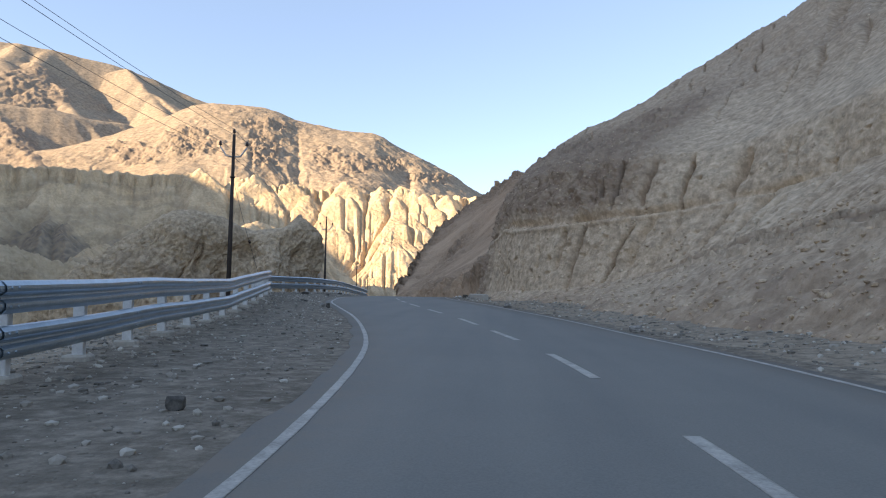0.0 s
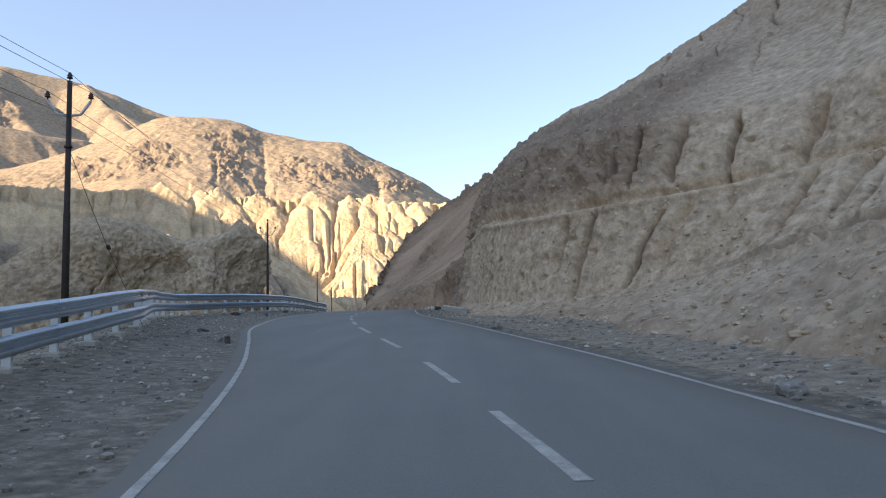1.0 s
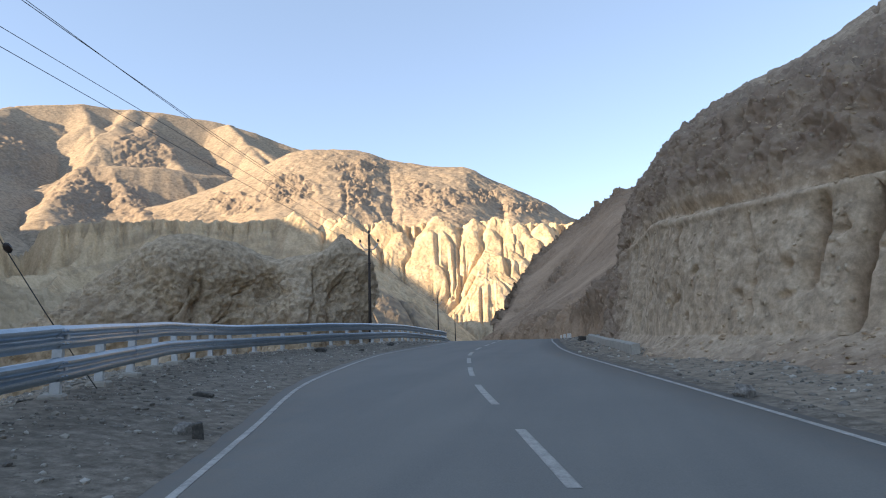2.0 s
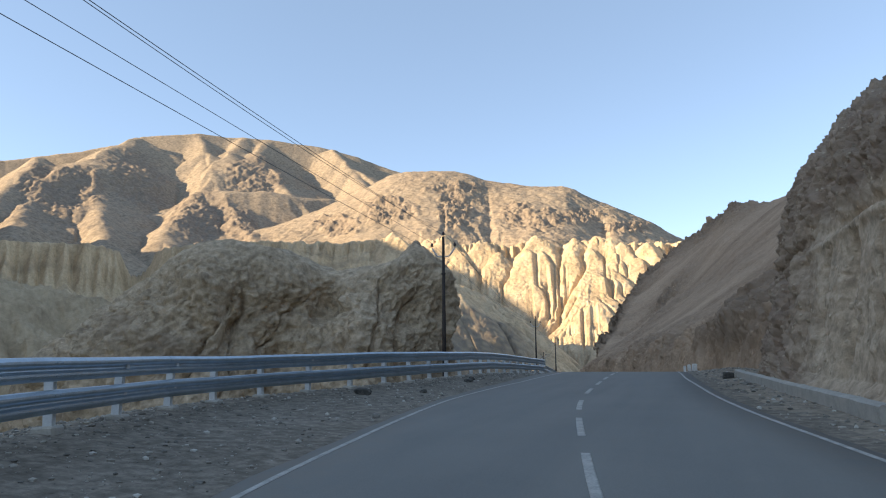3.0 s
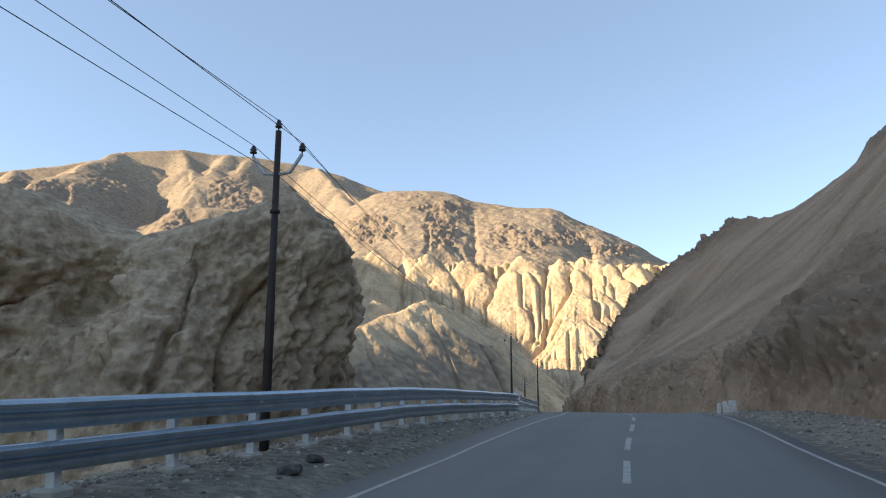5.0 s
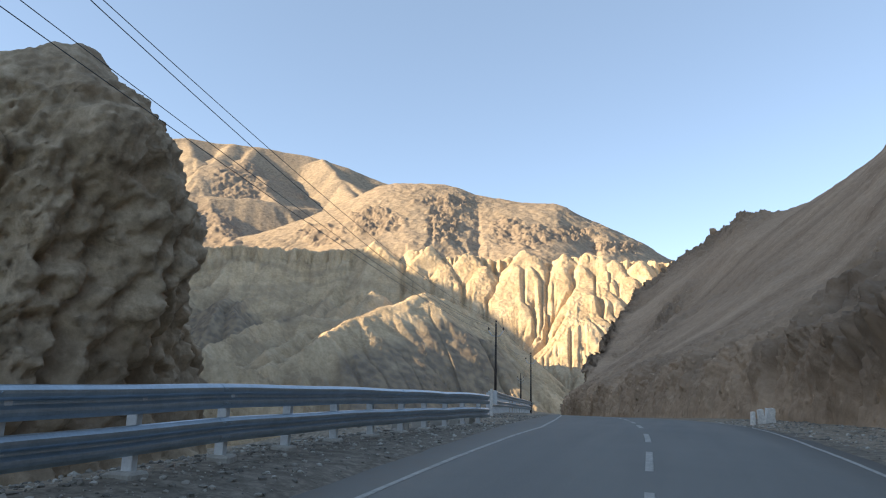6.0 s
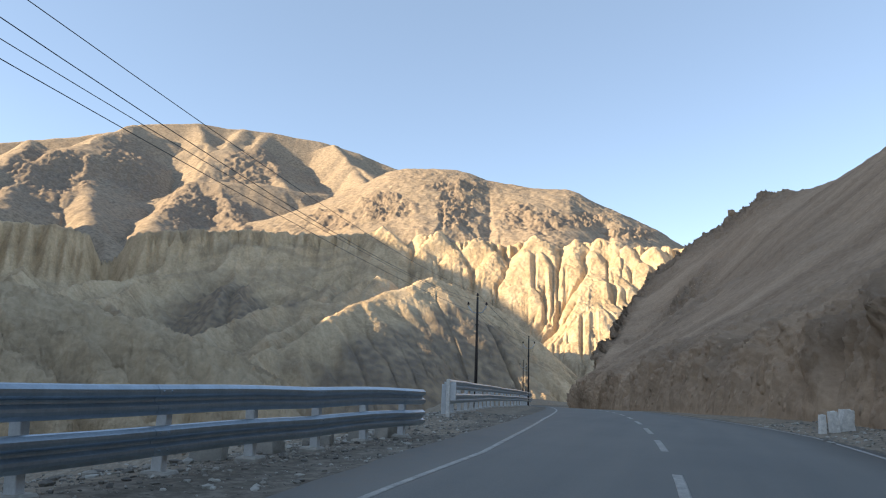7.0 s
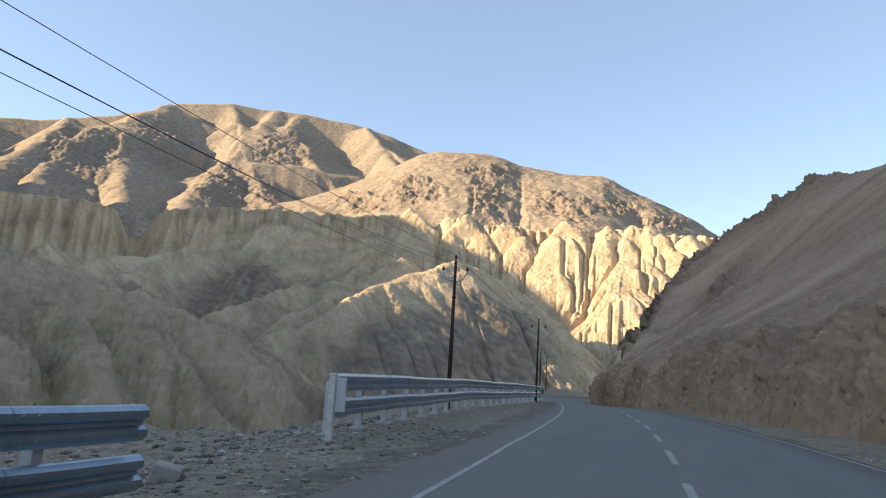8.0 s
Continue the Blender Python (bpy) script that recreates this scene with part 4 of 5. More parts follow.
FAR_RIBS = [[(43.6, 16.7), (46.0, 15.5), (46.8, 13.9), (46.4, 12.3), (46.0, 10.1), (45.8, 8.5)], [(46.9, 14.4), (48.6, 13.6), (50.0, 12.6), (51.2, 11.0), (52.0, 9)],
            [(35.6, 17.4), (36.8, 16.1), (38.0, 14.4), (37.1, 12.5), (35.8, 11.1), (34.1, 9.0)], [(37.9, 14.2), (39.5, 12.3), (41.0, 10.4), (41.7, 9.0)],
            [(33.8, 17.2), (34.7, 16.3), (33.6, 15.0), (32.0, 13.2)], [(50.2, 14.5), (51.4, 12.8), (53.2, 11.3), (55, 9.5)], [(60, 14.4), (60, 12), (61, 9)],
            [(38.9, 17.4), (38.6, 16.0), (38.0, 14.4)], [(28.4, 16.9), (26.6, 15.4), (25.0, 13.2), (24.0, 10.8)]]


def build_mountain_back():
    """The far mountain, with steep ribs that shade the valleys between them."""
    az = np.linspace(68, 13, 620)
    r = np.r_[np.arange(880, 1840, 4.2), 1870, 1920, 2000, 2150]
    A, R = np.meshgrid(az, r, indexing="ij")
    X, Y = EYE[0] - R * np.sin(np.radians(A)), EYE[1] + R * np.cos(np.radians(A))
    flat = np.c_[X.reshape(-1), Y.reshape(-1), np.zeros(X.size)]
    w1, w2 = fbm(flat * 0.008 + 3, 4).reshape(X.shape), fbm(flat * 0.008 + 40, 4).reshape(X.shape)

    def line(pts):
        return [polar(a, float(np.interp(e, [8, 10, 12, 14, 16, 17.4], [960, 1120, 1290, 1480, 1680, 1800])), el=e) for a, e in pts]

    ca, ce = np.array(FAR_CREST).T
    top = EYE[2] + 1800 * np.tan(np.radians(np.interp(-A, -ca, ce)))
    floor = np.where(R < 1800, top - np.minimum((1800 - R) * 0.95, 320 + (1463 - R) * 0.26), top - (R - 1800) * 0.3)
    floor = np.maximum(floor, 88 + (R - 880) * 0.16)
    ribs = [(line(q), 0.6, 0.9, 2.5 if k in (0, 1, 4) else 5.0, 0.10 if k in (0, 1, 4) else 0.03) for k, q in enumerate(FAR_RIBS)]
    Z = ridge_field(X + 9 * w1, Y + 9 * w2, [(q, a, b, 10.5 + c, d) for q, a, b, c, d in ribs], floor, 6.0)
    Z += 4 * fbm(flat * 0.008, 4).reshape(X.shape) * np.clip((1780 - R) / 300, 0, 1)
    P = np.stack([X, Y, Z], -1)
    erode(P, 0.03, 2, np.clip((1800 - R) / 300, 0.05, 1), 0.08, least=900, steepest=np.full(X.shape, 0.95))
    p, rad, deg = P.reshape(-1, 3), R.reshape(-1), A.reshape(-1)
    am = np.clip((1790 - rad) / 250, 0.08, 1)
    crag = 0.35 * np.clip(fbm(p * 0.0045 + 5, 3) * 3 - 0.3, 0, 1)
    for a, e, wa, we in ((48.8, 12.6, 2.6, 1.7), (39.2, 11.2, 2.6, 1.5), (34.5, 14.4, 2.2, 1.5), (43.5, 14.2, 2.2, 1.6), (36.0, 10.6, 1.5, 1.3)):
        rr = float(np.interp(e, [8, 10, 12, 14, 16, 17.4], [960, 1120, 1290, 1480, 1680, 1800]))
        crag = np.maximum(crag, np.clip(1.7 - ((deg - a) / wa) ** 2 - ((rad - rr) / (we * 90)) ** 2 + 0.5 * fbm(p * 0.015 + a, 3), 0, 1))
    p[:, 2] += am * (4 * fbm(p * (0.006, 0.006, 0.003), 4) + crag * (6 * (ridged(p * (0.02, 0.02, 0.012), 5, 0.7) - 0.4) + 4 * fbm(p * (0.05, 0.05, 0.04), 3, 0.7)))
    p[:, 2] += 1.2 * fbm(p * (0.03, 0.03, 0.03), 3)
    return sheet("mountain", P, M_HILL, "bare tan mountain with craggy spurs and deep shaded valleys", "mountain", crag)


mountain_back = build_mountain_back()


def build_mountain_front():
    crest = [(52, 6.5), (46, 7.6), (40, 9.2), (36, 9.9), (33, 10.7), (29.5, 12.1), (26, 13.7), (23.3, 15.1), (20.2, 15.4), (17.3, 15.2), (14.9, 14.5), (11.5, 14.0), (8.4, 13.7), (6.1, 12.5), (4.4, 11.8), (1.8, 10.5), (0, 9.3), (-3, 7.8), (-8, 6)]
    bow = [0, 10, 0, 10, -10, 10, -10, 10, -10, 10, 15, -10, 5, 15, -10, 5, 0, 0, 0]
    rows = [[polar(a, 760, z=40) for a, e in crest], [polar(a, 880 + b, el=max(e * 0.62, 5)) for (a, e), b in zip(crest, bow)],
            [polar(a, 1010 + b, el=max(e * 0.82, 6)) for (a, e), b in zip(crest, bow)],
            [polar(a, 1160, el=e) for a, e in crest], [polar(a, 1400, el=e - 3.5) for a, e in crest]]
    P, U, V = loft(rows, 760, 260, 1.0, 0.5, wv=[.8, 1.3, 1.3, .4])
    p, v, u = P.reshape(-1, 3), V.reshape(-1), U.reshape(-1)
    p[:, 2] += 5 * fbm(p * (0.01, 0.01, 0), 3) * np.clip(3 - v, 0, 1)
    erode(P, 0.06, 3, np.interp(V, [0, 2, 3, 4], [1, 0.8, 0.2, 0.05]), 0.15, least=500, steepest=np.full(V.shape, 0.8))
    am = 1 - 0.8 * np.clip((v - 2.4) / 0.6, 0, 1)
    crag = 0.3 * np.clip(fbm(p * (0.006, 0.006, 0.012) + 2, 3) * 3 + 0.1, 0, 1)
    rel = p - EYE
    deg, up = np.degrees(np.arctan2(-rel[:, 0], rel[:, 1])), np.degrees(np.arctan2(rel[:, 2], np.hypot(rel[:, 0], rel[:, 1])))
    for a, e, wa, we in ((18.0, 12.2, 1.3, 1.5), (24.0, 12.2, 2.4, 1.0), (12.8, 11.6, 1.3, 0.9), (10.6, 11.0, 1.5, 0.9), (17.6, 14.0, 2.6, 0.35), (28.0, 10.8, 2.0, 0.8), (7.6, 11.3, 2.0, 0.6), (3.5, 10.2, 2.0, 0.5)):
        crag = np.maximum(crag, np.clip(1.6 - ((deg - a) / wa) ** 2 - ((up - e) / we) ** 2 + 0.6 * fbm(p * 0.02 + a, 3), 0, 1))
    p[:, 2] += am * (4 * fbm(p * (0.01, 0.01, 0.005), 4) + crag * (6 * fbm(p * (0.045, 0.045, 0.06), 4, 0.68) + 9 * (ridged(p * (0.016, 0.016, 0.01) + 3, 4, 0.65) - 0.4)))
    p[:, 2] += 1.6 * fbm(p * (0.05, 0.05, 0.05), 3)
    return sheet("mountain", P, M_HILL, "bare reddish-tan mountain with scattered rock bands, sunlit", "mountain", crag)


mountain_front = build_mountain_front()


def build_shade_ridge():
    """A high ridge, added out of view on the sun's side to keep the road in shade."""
    # crest heights are set by where the shadow edge falls on the badlands
    crest = [(-1100, 520, 330), (-820, 370, 330), (-720, 306, 310), (-680, 292, 285), (-640, 278, 262), (-600, 262, 246), (-540, 242, 212), (-505, 232, 176), (-440, 198, 158), (-412, 168, 131), (-392, 140, 112), (-352, 62, 214), (-325, -60, 222),
             (-310, -300, 205), (-290, -420, 90), (-240, -600, 20), (-60, -850, 10)]
    rows = [[(x + 235, y - 120, -22) for x, y, z in crest], [(x + 100, y - 45, z * 0.5) for x, y, z in crest], crest,
            [(x - 200, y + 60, z * 0.4) for x, y, z in crest], [(x - 500, y + 100, -22) for x, y, z in crest]]
    P, U, V = loft(rows, 220, 60, 0.8, 0.4)
    p, v = P.reshape(-1, 3), V.reshape(-1)
    p[:, 2] += 7 * fbm(p * (0.012, 0.012, 0), 5) * np.clip(v, 0, 1)
    return sheet("shade_ridge", P, M_BAD, "bare brown ridge added out of view to shade the road", "ridge")


shade_ridge = build_shade_ridge()


# ---- guard rails -------------------------------------------------------
def box_mesh(name, x, y, z, mat, bevel=0.01, z0=0.0):
    bm = bmesh.new()
    bmesh.ops.create_cube(bm, size=1)
    for vtx in bm.verts:
        vtx.co = Vector((vtx.co.x * x, vtx.co.y * y, (vtx.co.z + 0.5) * z + z0))
    bmesh.ops.bevel(bm, geom=bm.edges[:], offset=bevel, segments=1, affect="EDGES")
    me = bpy.data.meshes.new(name)
    bm.to_mesh(me)
    bm.free()
    me.materials.append(mat)
    return me


# W profile: depth towards the road, height
W_PROF = [(0.0, 0.165), (0.03, 0.155), (0.075, 0.115), (0.08, 0.085), (0.075, 0.055), (0.012, 0.018), (0.008, 0.0), (0.012, -0.018), (0.075, -0.055), (0.08, -0.085), (0.075, -0.115), (0.03, -0.155), (0.0, -0.165)]


def beam_mesh(name, pts, nrm, height, lap):
    """A bent-steel beam along pts; nrm: unit vectors towards the road."""
    prof = W_PROF + [(d - 0.006, h) for d, h in reversed(W_PROF)]
    prof = [(d, h * 1.08) for d, h in prof]
    k = len(prof)
    verts, faces = [], []
    for (x, y, z), (nx, ny) in zip(pts, nrm):
        for d, h in prof:
            verts.append((x + nx * (d + lap), y + ny * (d + lap), z + height + h))
    n = len(pts)
    for i in range(n - 1):
        for j in range(k):
            a, b = i * k + j, i * k + (j + 1) % k
            faces.append((a, b, b + k, a + k))
    faces.append(tuple(range(k)))
    faces.append(tuple(reversed(range((n - 1) * k, n * k))))
    return mesh_from(name, verts, faces, M_STEEL, smooth=False)


POST = box_mesh("post", 0.15, 0.11, 1.45, M_POST, 0.008, -0.40)
FOOTING = box_mesh("footing", 0.36, 0.34, 0.42, M_CONC, 0.03, -0.35)
BLOCK = box_mesh("spacer", 0.12, 0.10, 0.22, M_POST, 0.006, -0.11)
_bm = bmesh.new()
bmesh.ops.create_cone(_bm, cap_ends=True, segments=8, radius1=0.020, radius2=0.014, depth=0.02)
BOLT = bpy.data.meshes.new("bolt")
_bm.to_mesh(BOLT)
_bm.free()
BOLT.materials.append(M_STEEL)


def build_rail(y0, y1, label, step=2.0, tilt_seed=0, top=0.92):
    rng = random.Random(tilt_seed)
    ys = np.arange(y0, y1 + 0.01, step)
    thing_at = (float(rail_x(y0)), float(y0), float(rail_ground(y0)))
    rail = thing("guard_rail", thing_at, label, "guard rail", "guard rails along the road")
    base = Vector(thing_at)

    def line(y):
        x, e = float(rail_x(y)), 0.05
        dx = (float(rail_x(y + e)) - float(rail_x(y - e))) / (2 * e)
        d = math.hypot(dx, 1)
        wave = 0.012 * math.sin(y * 0.45 + tilt_seed) + 0.006 * math.sin(y * 1.3)
        return (x - base.x, y - base.y, float(rail_ground(y)) - base.z + wave), (1 / d, -dx / d)

    for i, y in enumerate(ys):
        p, nv = line(y)
        m = Matrix.Translation((p[0] - nv[0] * 0.10, p[1] - nv[1] * 0.10, p[2])) @ pose(0, 0, 0, rng.uniform(-2, 2), rng.uniform(-3, 3), math.degrees(math.atan2(nv[1], nv[0])))
        post = part("post", POST, rail, "", m)
        part("footing", FOOTING, post, "", Matrix.Translation((rng.uniform(-0.03, 0.03), rng.uniform(-0.03, 0.03), 0)) @ pose(0, 0, 0, 0, 0, rng.uniform(-12, 12)))
        for h in (top, top - 0.48):
            part("spacer", BLOCK, post, "", Matrix.Translation((0.07, rng.uniform(-0.01, 0.03), h - 0.02)))
    k = 0
    sect = 2 * step
    for a in np.arange(y0 - 0.35, y1, sect):
        b = min(a + sect + 0.3, y1 + 0.35)
        yy = np.linspace(a, b, 9)
        pn = [line(y) for y in yy]
        for h in (top, top - 0.48):
            beam = part("beam", beam_mesh("beam", [p for p, _ in pn], [q for _, q in pn], h, 0.03 + 0.007 * (k % 2)), rail)
            for y in (a + 0.08, a + 0.22):
                (px, py, pz), (nx, ny) = line(y)
                for dz in (0.10, -0.10):
                    part("bolt", BOLT, beam, "", Matrix.Translation((px + nx * 0.115, py + ny * 0.115, pz + h + dz)) @ pose(0, 0, 0, 0, 90, math.degrees(math.atan2(ny, nx))))
        k += 1
    return rail


rail_near = build_rail(-31.7, 18.0, "double-beam galvanised steel guard rail beside a gravel shoulder", tilt_seed=1)
rail_mid = build_rail(18.6, 71.4, "long double-beam galvanised guard rail curving along the ravine edge", tilt_seed=2)
rail_far = build_rail(78.3, 125, "double-beam galvanised guard rail beginning with a wide white end post", tilt_seed=3, top=1.04)


# ---- poles and wires ---------------------------------------------------
def tube(verts, faces, path, radii, sides=8):
    """Adds a tube along path to the lists."""
    k0 = len(verts)
    for i, p in enumerate(path):
        p = Vector(p)
        t = (Vector(path[min(i + 1, len(path) - 1)]) - Vector(path[max(i - 1, 0)])).normalized()
        a = t.orthogonal().normalized() if abs(t.z) > 0.9 else t.cross(Vector((0, 0, 1))).normalized()
        b = t.cross(a)
        r = radii[i] if isinstance(radii, (list, tuple)) else radii
        for s in range(sides):
            w = 2 * math.pi * s / sides
            verts.append(tuple(p + a * (r * math.cos(w)) + b * (r * math.sin(w))))
    for i in range(len(path) - 1):
        for s in range(sides):
            q = k0 + i * sides
            faces.append((q + s, q + (s + 1) % sides, q + sides + (s + 1) % sides, q + sides + s))
    faces.append(tuple(k0 + s for s in reversed(range(sides))))
    faces.append(tuple(k0 + (len(path) - 1) * sides + s for s in range(sides)))


def tube_mesh(name, path, radii, mat, sides=8):
    v, f = [], []
    tube(v, f, path, radii, sides)
    return mesh_from(name, v, f, mat)


INSULATOR = tube_mesh("insulator", [(0, 0, 0), (0, 0, 0.07), (0, 0, 0.075), (0, 0, 0.10), (0, 0, 0.12), (0, 0, 0.15), (0, 0, 0.17), (0, 0, 0.21), (0, 0, 0.24)],
                      [0.015, 0.015, 0.07, 0.075, 0.045, 0.075, 0.05, 0.045, 0.02], M_INSUL, 10)
POLE_H = {}


def build_pole(x, y, z, h, rz=0.0, lean=0.0):
    pole = thing("utility_pole", (x, y, z), "rusty steel power pole with a V-shaped arm and three insulators", "utility pole", "power poles along the road", rz=rz)
    tilt = Matrix.Rotation(radians(lean), 4, "Y")
    part("shaft", tube_mesh("shaft", [(0, 0, -0.6), (0, 0, h * 0.45), (0, 0, h * 0.46), (0, 0, h - 0.3)], [0.095, 0.085, 0.075, 0.06], M_POLE, 12), pole, "", tilt)
    part("collar", tube_mesh("collar", [(0, 0, h * 0.70), (0, 0, h * 0.70 + 0.06)], 0.10, M_POLE, 12), pole, "", tilt)
    v, f = [], []
    va = h - 1.22
    for s in (-1, 1):
        tube(v, f, [(0.02 * s, 0, va), (0.28 * s, 0, va + 0.04), (0.52 * s, 0, va + 0.40)], 0.036, 6)
    arm = part("cross_arm", mesh_from("cross_arm", v, f, M_ARM), pole, "grey galvanised V-shaped cross arm", tilt)
    for s in (-1, 1):
        part("insulator", INSULATOR, arm, "", Matrix.Translation((0.52 * s, 0, va + 0.40)))
    part("insulator", INSULATOR, pole, "", tilt @ Matrix.Translation((0, 0, h - 0.30)))
    c, s = math.cos(radians(rz)), math.sin(radians(rz))
    return [Vector((x - 0.52 * c, y - 0.52 * s, z + va + 0.64)), Vector((x, y, z + va)), Vector((x, y, z + h - 0.08)), Vector((x + 0.52 * c, y + 0.52 * s, z + va + 0.64))]


POLES = [(-7.0, -24, 0.2, 7.0, 8), (-9.12, 16.4, 0.75, 6.9, 12), (-12.06, 47.75, 1.05, 6.7, 8), (-17.3, 94.2, 0.0, 6.4, 8), (-19.5, 119, -1.5, 6.45, 8), (-30, 165, -3.6, 6.5, 8), (-37, 200, -4.5, 6.5, 8)]
heads = [build_pole(*p) for p in POLES]


def build_wire(a, b, sag):
    pts = []
    for i in range(25):
        f = i / 24
        p = a.lerp(b, f)
        pts.append((p.x - a.x, p.y - a.y, p.z - a.z - sag * 4 * f * (1 - f)))
    ob = new("power_wire", tube_mesh("power_wire", pts, 0.0068, M_WIRE, 5))
    ob.location = a
    return tagged(ob, "thin dark overhead power wire strung between two poles", "wire", "overhead wires")


for i in range(len(heads) - 1):
    span = (heads[i + 1][0] - heads[i][0]).length
    for k in range(4):
        build_wire(heads[i][k], heads[i + 1][k], span * ((0.001, 0.003, 0.013, 0.006)[k] if i == 1 else (0.013, 0.010, 0.0165, 0.023)[k] if i == 2 else 0.016))


# ---- roadside stones ---------------------------------------------------
def stone_mesh(name, sx, sy, sz, seed, mat, sub=2, rough=0.25):
    bm = bmesh.new()
    bmesh.ops.create_icosphere(bm, subdivisions=sub, radius=0.5)
    P = np.array([v.co for v in bm.verts])
    k = 1 + rough * fbm(P * 1.8 + seed * 3.1, 3)
    for v, f in zip(bm.verts, k):
        c = v.co * f
        v.co = Vector((max(-0.40, min(0.40, c.x)) * sx, max(-0.40, min(0.40, c.y)) * sy, max(-0.36, min(0.40, c.z)) * sz))
    me = bpy.data.meshes.new(name)
    bm.to_mesh(me)
    bm.free()
    me.materials.append(mat)
    return me


def white_block(x, y, z, w, d, h, rz, lean, seed):
    bm = bmesh.new()
    bmesh.ops.create_cube(bm, size=1)
    bmesh.ops.subdivide_edges(bm, edges=bm.edges[:], cuts=3, use_grid_fill=True)
    P = np.array([v.co for v in bm.verts])
    k = fbm(P * 2.2 + seed * 5, 3)
    for v, f in zip(bm.verts, k):
        t = 1 - 0.14 * (v.co.z + 0.5)
        v.co = Vector((v.co.x * w * t * (1 + 0.08 * f), v.co.y * d * t * (1 + 0.08 * f), (v.co.z + 0.45) * h * (1 + 0.05 * f)))
    bmesh.ops.bevel(bm, geom=[e for e in bm.edges if e.calc_face_angle(0) > 0.6], offset=0.02, segments=1, affect="EDGES")
    me = bpy.data.meshes.new("parapet_stone")
    bm.to_mesh(me)
    bm.free()
    me.materials.append(M_WHITE if seed < 4 else M_CONC)
    ob = new("parapet_stone", me)
    ob.matrix_basis = pose(x, y, z, 0, lean, rz)
    return tagged(ob, "whitewashed roadside parapet stone with chipped edges" if seed < 4 else "pale weathered concrete block on the bank below the guard rail", "parapet stone", "whitewashed stones")


WHITE = [(-2.15, 80.2, 0.56, 0.18, 0.30, 0.62, 8, 2), (-1.75, 80.5, 0.58, 0.26, 0.35, 0.70, 8, -5), (-1.38, 80.8, 0.60, 0.40, 0.40, 0.74, 12, 3),
         (-12.95, 64.6, 0.80, 0.55, 0.35, 0.36, 20, 4), (-12.95, 66.3, 0.78, 0.45, 0.35, 0.35, -10, -3), (-12.85, 67.8, 0.72, 0.60, 0.35, 0.32, 15, 6), (-12.8, 69.5, 0.62, 0.40, 0.28, 0.36, 5, 0),
         (-12.75, 70.9, 0.55, 0.45, 0.4, 0.45, -20, 5), (-13.5, 73.6, 0.36, 0.42, 0.36, 0.44, 30, 12)]
for i, b in enumerate(WHITE):
    white_block(*b, i + 1)


def low_wall():
    """The low concrete gutter wall at the foot of the hillside."""
    ys = np.arange(33.0, 54.6, 0.6)
    x = np.interp(ys, [33, 42, 54], [1.25, 0.62, 0.15])
    z = road_z(ys)
    prof = [(0.0, -0.3), (-0.02, 0.36), (0.03, 0.40), (0.20, 0.41), (0.25, 0.37), (0.27, -0.3)]
    jag = 0.03 * fbm(np.c_[ys * 0.9, ys * 0, ys * 0], 3)
    P = np.array([[(xx + a, yy, zz + b + (j if b > 0 else 0)) for a, b in prof] for xx, yy, zz, j in zip(x, ys, z, jag)])
    n = P.shape[1]
    verts = P.reshape(-1, 3)
    faces = [(i * n + j, i * n + j + 1, (i + 1) * n + j + 1, (i + 1) * n + j) for i in range(len(P) - 1) for j in range(n - 1)]
    faces += [tuple(range(n)), tuple(reversed(range((len(P) - 1) * n, len(P) * n)))]
    ob = new("gutter_wall", mesh_from("gutter_wall", verts, faces, M_CONC, smooth=False))
    return tagged(ob, "low weathered concrete gutter wall along the road", "wall", kind="structure")


gutter_wall = low_wall()


# ---- guy wire ----------------------------------------------------------
def build_guy():
    top, foot = Vector((-9.12, 16.4, 5.6)), Vector((-8.75, 20.3, 0.75))
    guy = thing("guy_wire", tuple(foot), "steel guy wire with two dark insulators, anchored in the shoulder", "guy wire")
    d = top - foot
    part("strand", tube_mesh("strand", [tuple(d * (i / 6) + Vector((0, 0, -0.02 * i * (6 - i)))) for i in range(-1, 7)], 0.009, M_WIRE, 5), guy)
    for f in (0.22, 0.52):
        m = Matrix.Translation(d * f + Vector((0, 0, -0.12))) @ d.to_track_quat("Z", "Y").to_matrix().to_4x4()
        part("insulator", tube_mesh("insulator", [(0, 0, -0.09), (0, 0, -0.06), (0, 0, 0.0), (0, 0, 0.06), (0, 0, 0.09)], [0.015, 0.05, 0.06, 0.05, 0.015], M_INSUL, 8), guy, "", m)
    return guy


build_guy()


# ---- end post of the far rail -----------------------------------------
def build_end_post():
    ep = thing("end_post", (-13.55, 77.9, 0.60), "tall white steel end post where the guard rail begins", "end post", rz=10)
    part("upright", box_mesh("upright", 0.12, 0.12, 1.55, M_WHITE, 0.012, -0.3), ep)
    part("plate", box_mesh("plate", 0.20, 0.05, 0.62, M_POST, 0.01, 0.55), ep, "", Matrix.Translation((0.16, 0.02, 0)))
    return ep


build_end_post()


# ---- loose stones ------------------------------------------------------
from mathutils.bvhtree import BVHTree


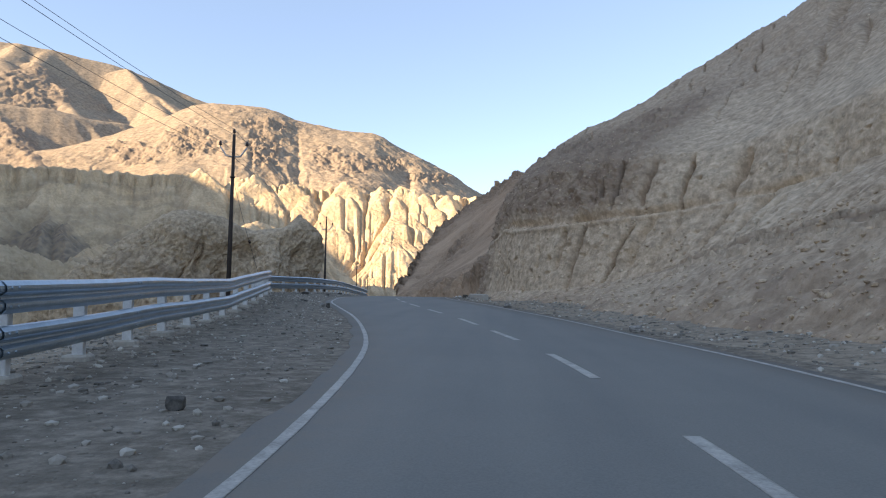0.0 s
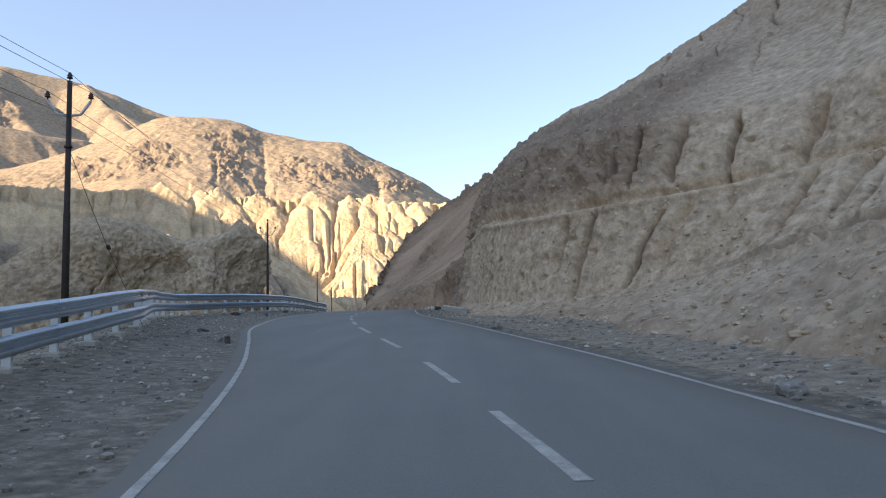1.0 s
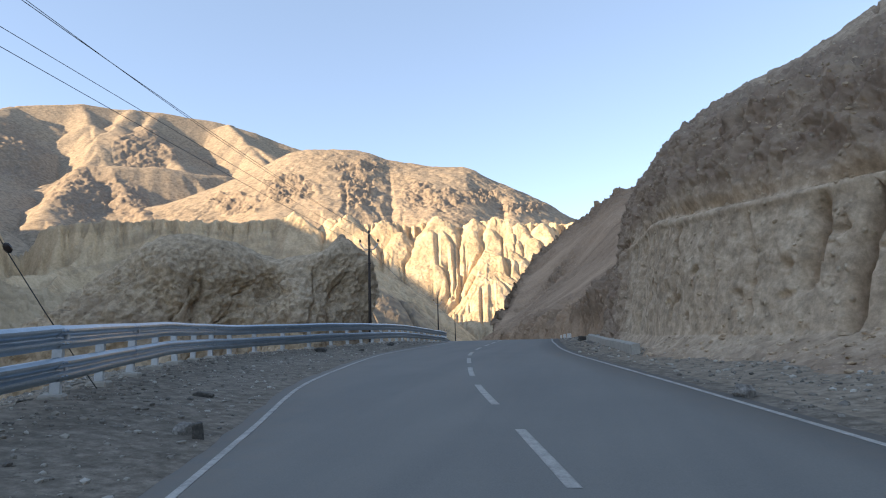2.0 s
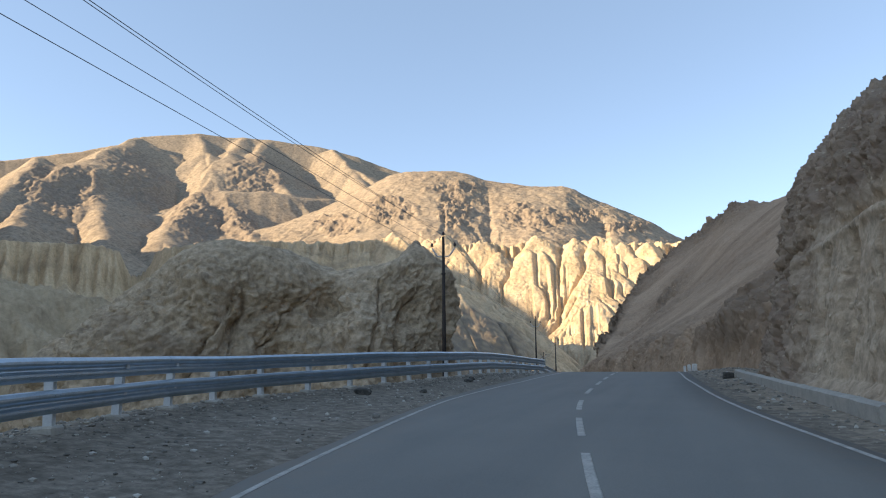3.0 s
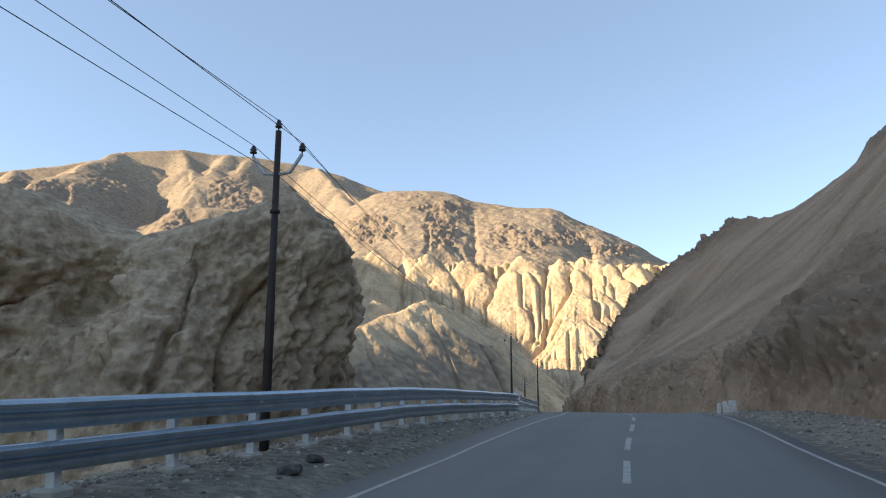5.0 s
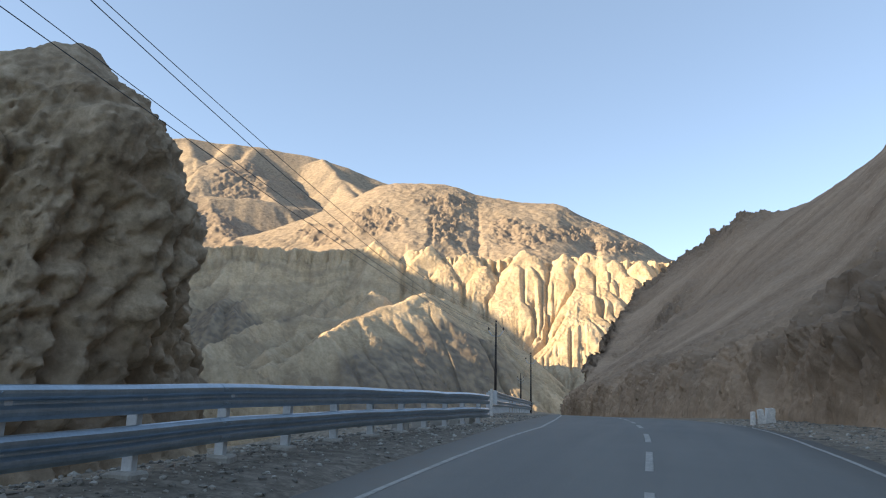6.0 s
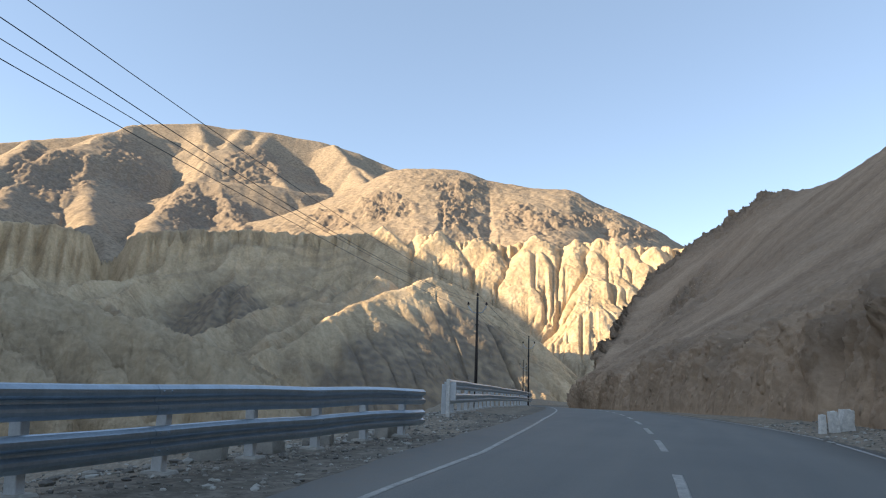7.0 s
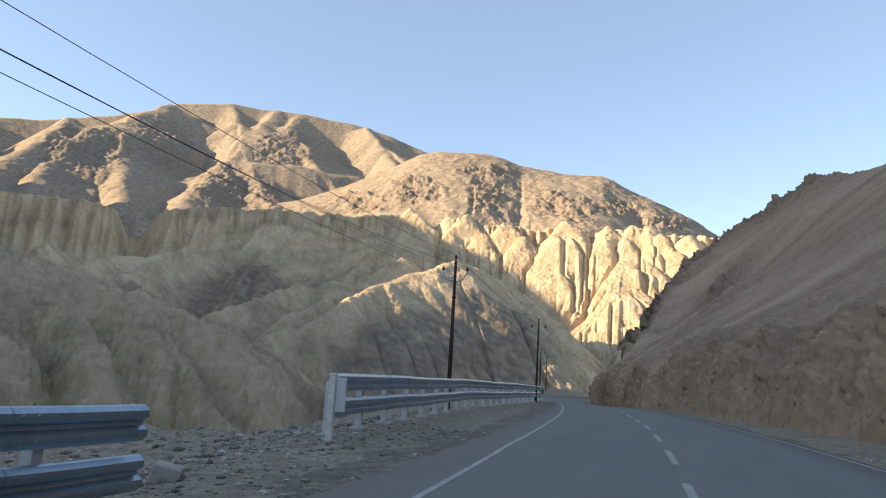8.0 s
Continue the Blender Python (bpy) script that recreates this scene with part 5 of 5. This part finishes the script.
def tree_of(ob, y0=-60.0, y1=130.0, x0=-60.0, x1=30.0):
    """The part of a sheet beside the road, to rest things on."""
    me = ob.data
    co = np.empty(len(me.vertices) * 3, np.float32)
    me.vertices.foreach_get("co", co)
    co = co.reshape(-1, 3)
    q = np.empty(len(me.loops), np.int32)
    me.loops.foreach_get("vertex_index", q)
    q = q.reshape(-1, 4)
    c = co[q[:, 0]]
    q = q[(c[:, 1] > y0) & (c[:, 1] < y1) & (c[:, 0] > x0) & (c[:, 0] < x1)]
    used, inv = np.unique(q, return_inverse=True)
    return BVHTree.FromPolygons(co[used].tolist(), inv.reshape(-1, 4).tolist())


GROUND_TREE = tree_of(ground, -30, 110, -40, 20)
CLIFF_TREE = tree_of(cliff, -12, 38, -5, 17)


def rest_on(tree, x, y, z0=40.0):
    hit = tree.ray_cast(Vector((x, y, z0)), Vector((0, 0, -1)))
    return hit[0].z if hit[0] is not None else None


def boulder(x, y, size, seed, rz, label="dark angular rock lying on the gravel shoulder", mat=None, cat="rock"):
    z = rest_on(GROUND_TREE, x, y)
    ob = new("rock", stone_mesh("rock", *size, seed, mat or M_STONE, 3, 0.45))
    ob.matrix_basis = pose(x, y, z + size[2] * 0.28, 8 * math.sin(seed), 10 * math.cos(seed * 2), rz)
    return tagged(ob, label, cat, "rocks on the shoulder")


boulder(-5.35, 17.6, (0.18, 0.15, 0.30), 1, 30, "broken dark concrete lump tilted on the gravel", M_DARK)
boulder(-5.62, 17.7, (0.30, 0.18, 0.20), 2, 70, "broken grey concrete lump lying on the gravel")
boulder(-7.2, 21.0, (0.45, 0.22, 0.12), 3, 10, mat=M_DARK)
boulder(-1.95, -4.9, (0.20, 0.17, 0.18), 4, 10, mat=M_DARK)
boulder(-10.1, 39.8, (0.30, 0.22, 0.13), 5, 20, mat=M_DARK)
boulder(-8.7, 33.0, (0.2, 0.16, 0.12), 6, 50)
boulder(-11.2, 37.6, (0.62, 0.42, 0.26), 7, 40, mat=M_DARK)
boulder(-10.35, 45.7, (0.46, 0.32, 0.20), 8, 15, mat=M_DARK)
boulder(-10.6, 47.0, (0.35, 0.3, 0.2), 9, 75, mat=M_DARK)
boulder(-0.25, 53.0, (0.55, 0.45, 0.4), 10, 15, "dark boulder at the end of the gutter wall", M_DARK)
boulder(0.2, 53.6, (0.4, 0.35, 0.35), 11, 45, "pale chipped stone beside the road", M_CONC)
boulder(0.1, 47.0, (0.4, 0.3, 0.18), 12, 45)
boulder(2.2, 21.6, (0.5, 0.4, 0.3), 13, 45, "pale angular rock at the foot of the bluff")
boulder(4.9, 7.5, (0.4, 0.35, 0.22), 14, 5, "pale angular rock at the foot of the bluff")


def scatter(name, spots, sizes, mat, label, seed):
    """Many small angular stones in one mesh."""
    rng = np.random.RandomState(seed)
    bm = bmesh.new()
    bmesh.ops.create_icosphere(bm, subdivisions=1, radius=1)
    base = np.array([v.co for v in bm.verts])
    tri = np.array([[v.index for v in f.verts] for f in bm.faces])
    bm.free()
    n = len(spots)
    ang = rng.uniform(0, 2 * math.pi, n)
    sc = np.array(sizes)[:, None] * np.stack([rng.uniform(0.7, 1.4, n), rng.uniform(0.6, 1.1, n), rng.uniform(0.4, 0.8, n)], -1)
    jit = 1 + rng.uniform(-0.3, 0.3, (n, len(base), 1))
    B = base[None] * jit * sc[:, None, :]
    c, s2 = np.cos(ang)[:, None], np.sin(ang)[:, None]
    V = np.stack([B[..., 0] * c - B[..., 1] * s2, B[..., 0] * s2 + B[..., 1] * c, B[..., 2]], -1) + np.array(spots)[:, None, :]
    F = (tri[None] + (np.arange(n) * len(base))[:, None, None]).reshape(-1, 3)
    ob = new(name, mesh_from(name, V.reshape(-1, 3), F, mat, smooth=False))
    return tagged(ob, label, "stones", kind="stuff")


def spill(n, seed, pick):
    rng = random.Random(seed)
    spots, sizes = [], []
    for _ in range(n):
        x, y, r, tree = pick(rng)
        z = rest_on(tree, x, y)
        if z is None:
            continue
        spots.append((x, y, z + r * 0.15))
        sizes.append(r)
    return spots, sizes


_ty = np.arange(-30, 110, 0.25)
_tab = [a.tolist() for a in (rail_x(_ty), road_x(_ty) - road_w(_ty), road_x(_ty) + road_w(_ty))]


def side_at(k, y):
    """0: the rail's line, 1: left edge of the road, 2: right edge."""
    f = (y + 30) * 4
    i = int(f)
    return _tab[k][i] + (_tab[k][i + 1] - _tab[k][i]) * (f - i)


def pick_left(rng):
    y = rng.uniform(-14, 84)
    xr, xl = side_at(0, y), side_at(1, y) - 0.45
    f = rng.random() ** 1.5
    x = xl + (xr - 1.6 - xl) * (1 - f) if rng.random() < 0.75 else rng.uniform(xr - 1.8, xr + 0.6)
    return x, y, 0.011 + 0.055 * rng.random() ** 5, GROUND_TREE


def pick_right(rng):
    y = rng.uniform(-6, 88)
    xe = side_at(2, y) + 0.4
    return xe + 3.0 * rng.random() ** 0.7, y, 0.015 + 0.07 * rng.random() ** 4, GROUND_TREE


def pick_talus(rng):
    y = rng.uniform(-8, 34)
    xe = side_at(2, y) + 1.2
    return xe + 7.0 * rng.random(), y, 0.015 + 0.10 * rng.random() ** 9, CLIFF_TREE


def pick_bank(rng):
    y = rng.uniform(58, 98)
    return side_at(0, y) - 0.8 - 14 * rng.random() ** 1.3, y, 0.02 + 0.09 * rng.random() ** 4, GROUND_TREE


scatter("gravel", *spill(20000, 3, pick_left), M_PEBBLE, "scattered small grey stones on the gravel shoulder", 3)
scatter("gravel", *spill(5000, 4, pick_right), M_PEBBLE, "scattered pale stones along the road edge below the bluff", 4)
scatter("rubble", *spill(9000, 5, pick_talus), M_CLIFF, "fallen rock fragments on the slope below the bluff", 5)
scatter("rubble", *spill(8000, 6, pick_bank), M_PEBBLE, "grey rubble on the bank behind the guard rail", 6)


# ---- far sign and shrub ------------------------------------------------
def build_sign():
    sg = thing("road_sign", (-27.2, 153, -4.2), "small green roadside board on two posts beyond the rail", "road sign", rz=10)
    part("panel", box_mesh("panel", 1.1, 0.05, 0.7, plain("green board", (0.02, 0.16, 0.08), 0.5), 0.01, 1.3), sg, "plain green panel")
    for x in (-0.4, 0.4):
        part("post", box_mesh("post", 0.07, 0.07, 2.3, M_POST, 0.01, -0.4), sg, "", Matrix.Translation((x, 0.07, 0)))
    return sg


build_sign()


HILL_TREE = tree_of(hillside, 270, 310, -10, 30)
knob = new("rock", stone_mesh("rock", 3.2, 3.0, 4.6, 21, M_SCREE, 3, 0.9))
knob.location = (9.4, 291.3, (rest_on(HILL_TREE, 9.4, 291.3, 200) or 49) + 1.0)
tagged(knob, "dark rock knob standing on the crest of the hillside", "rock")
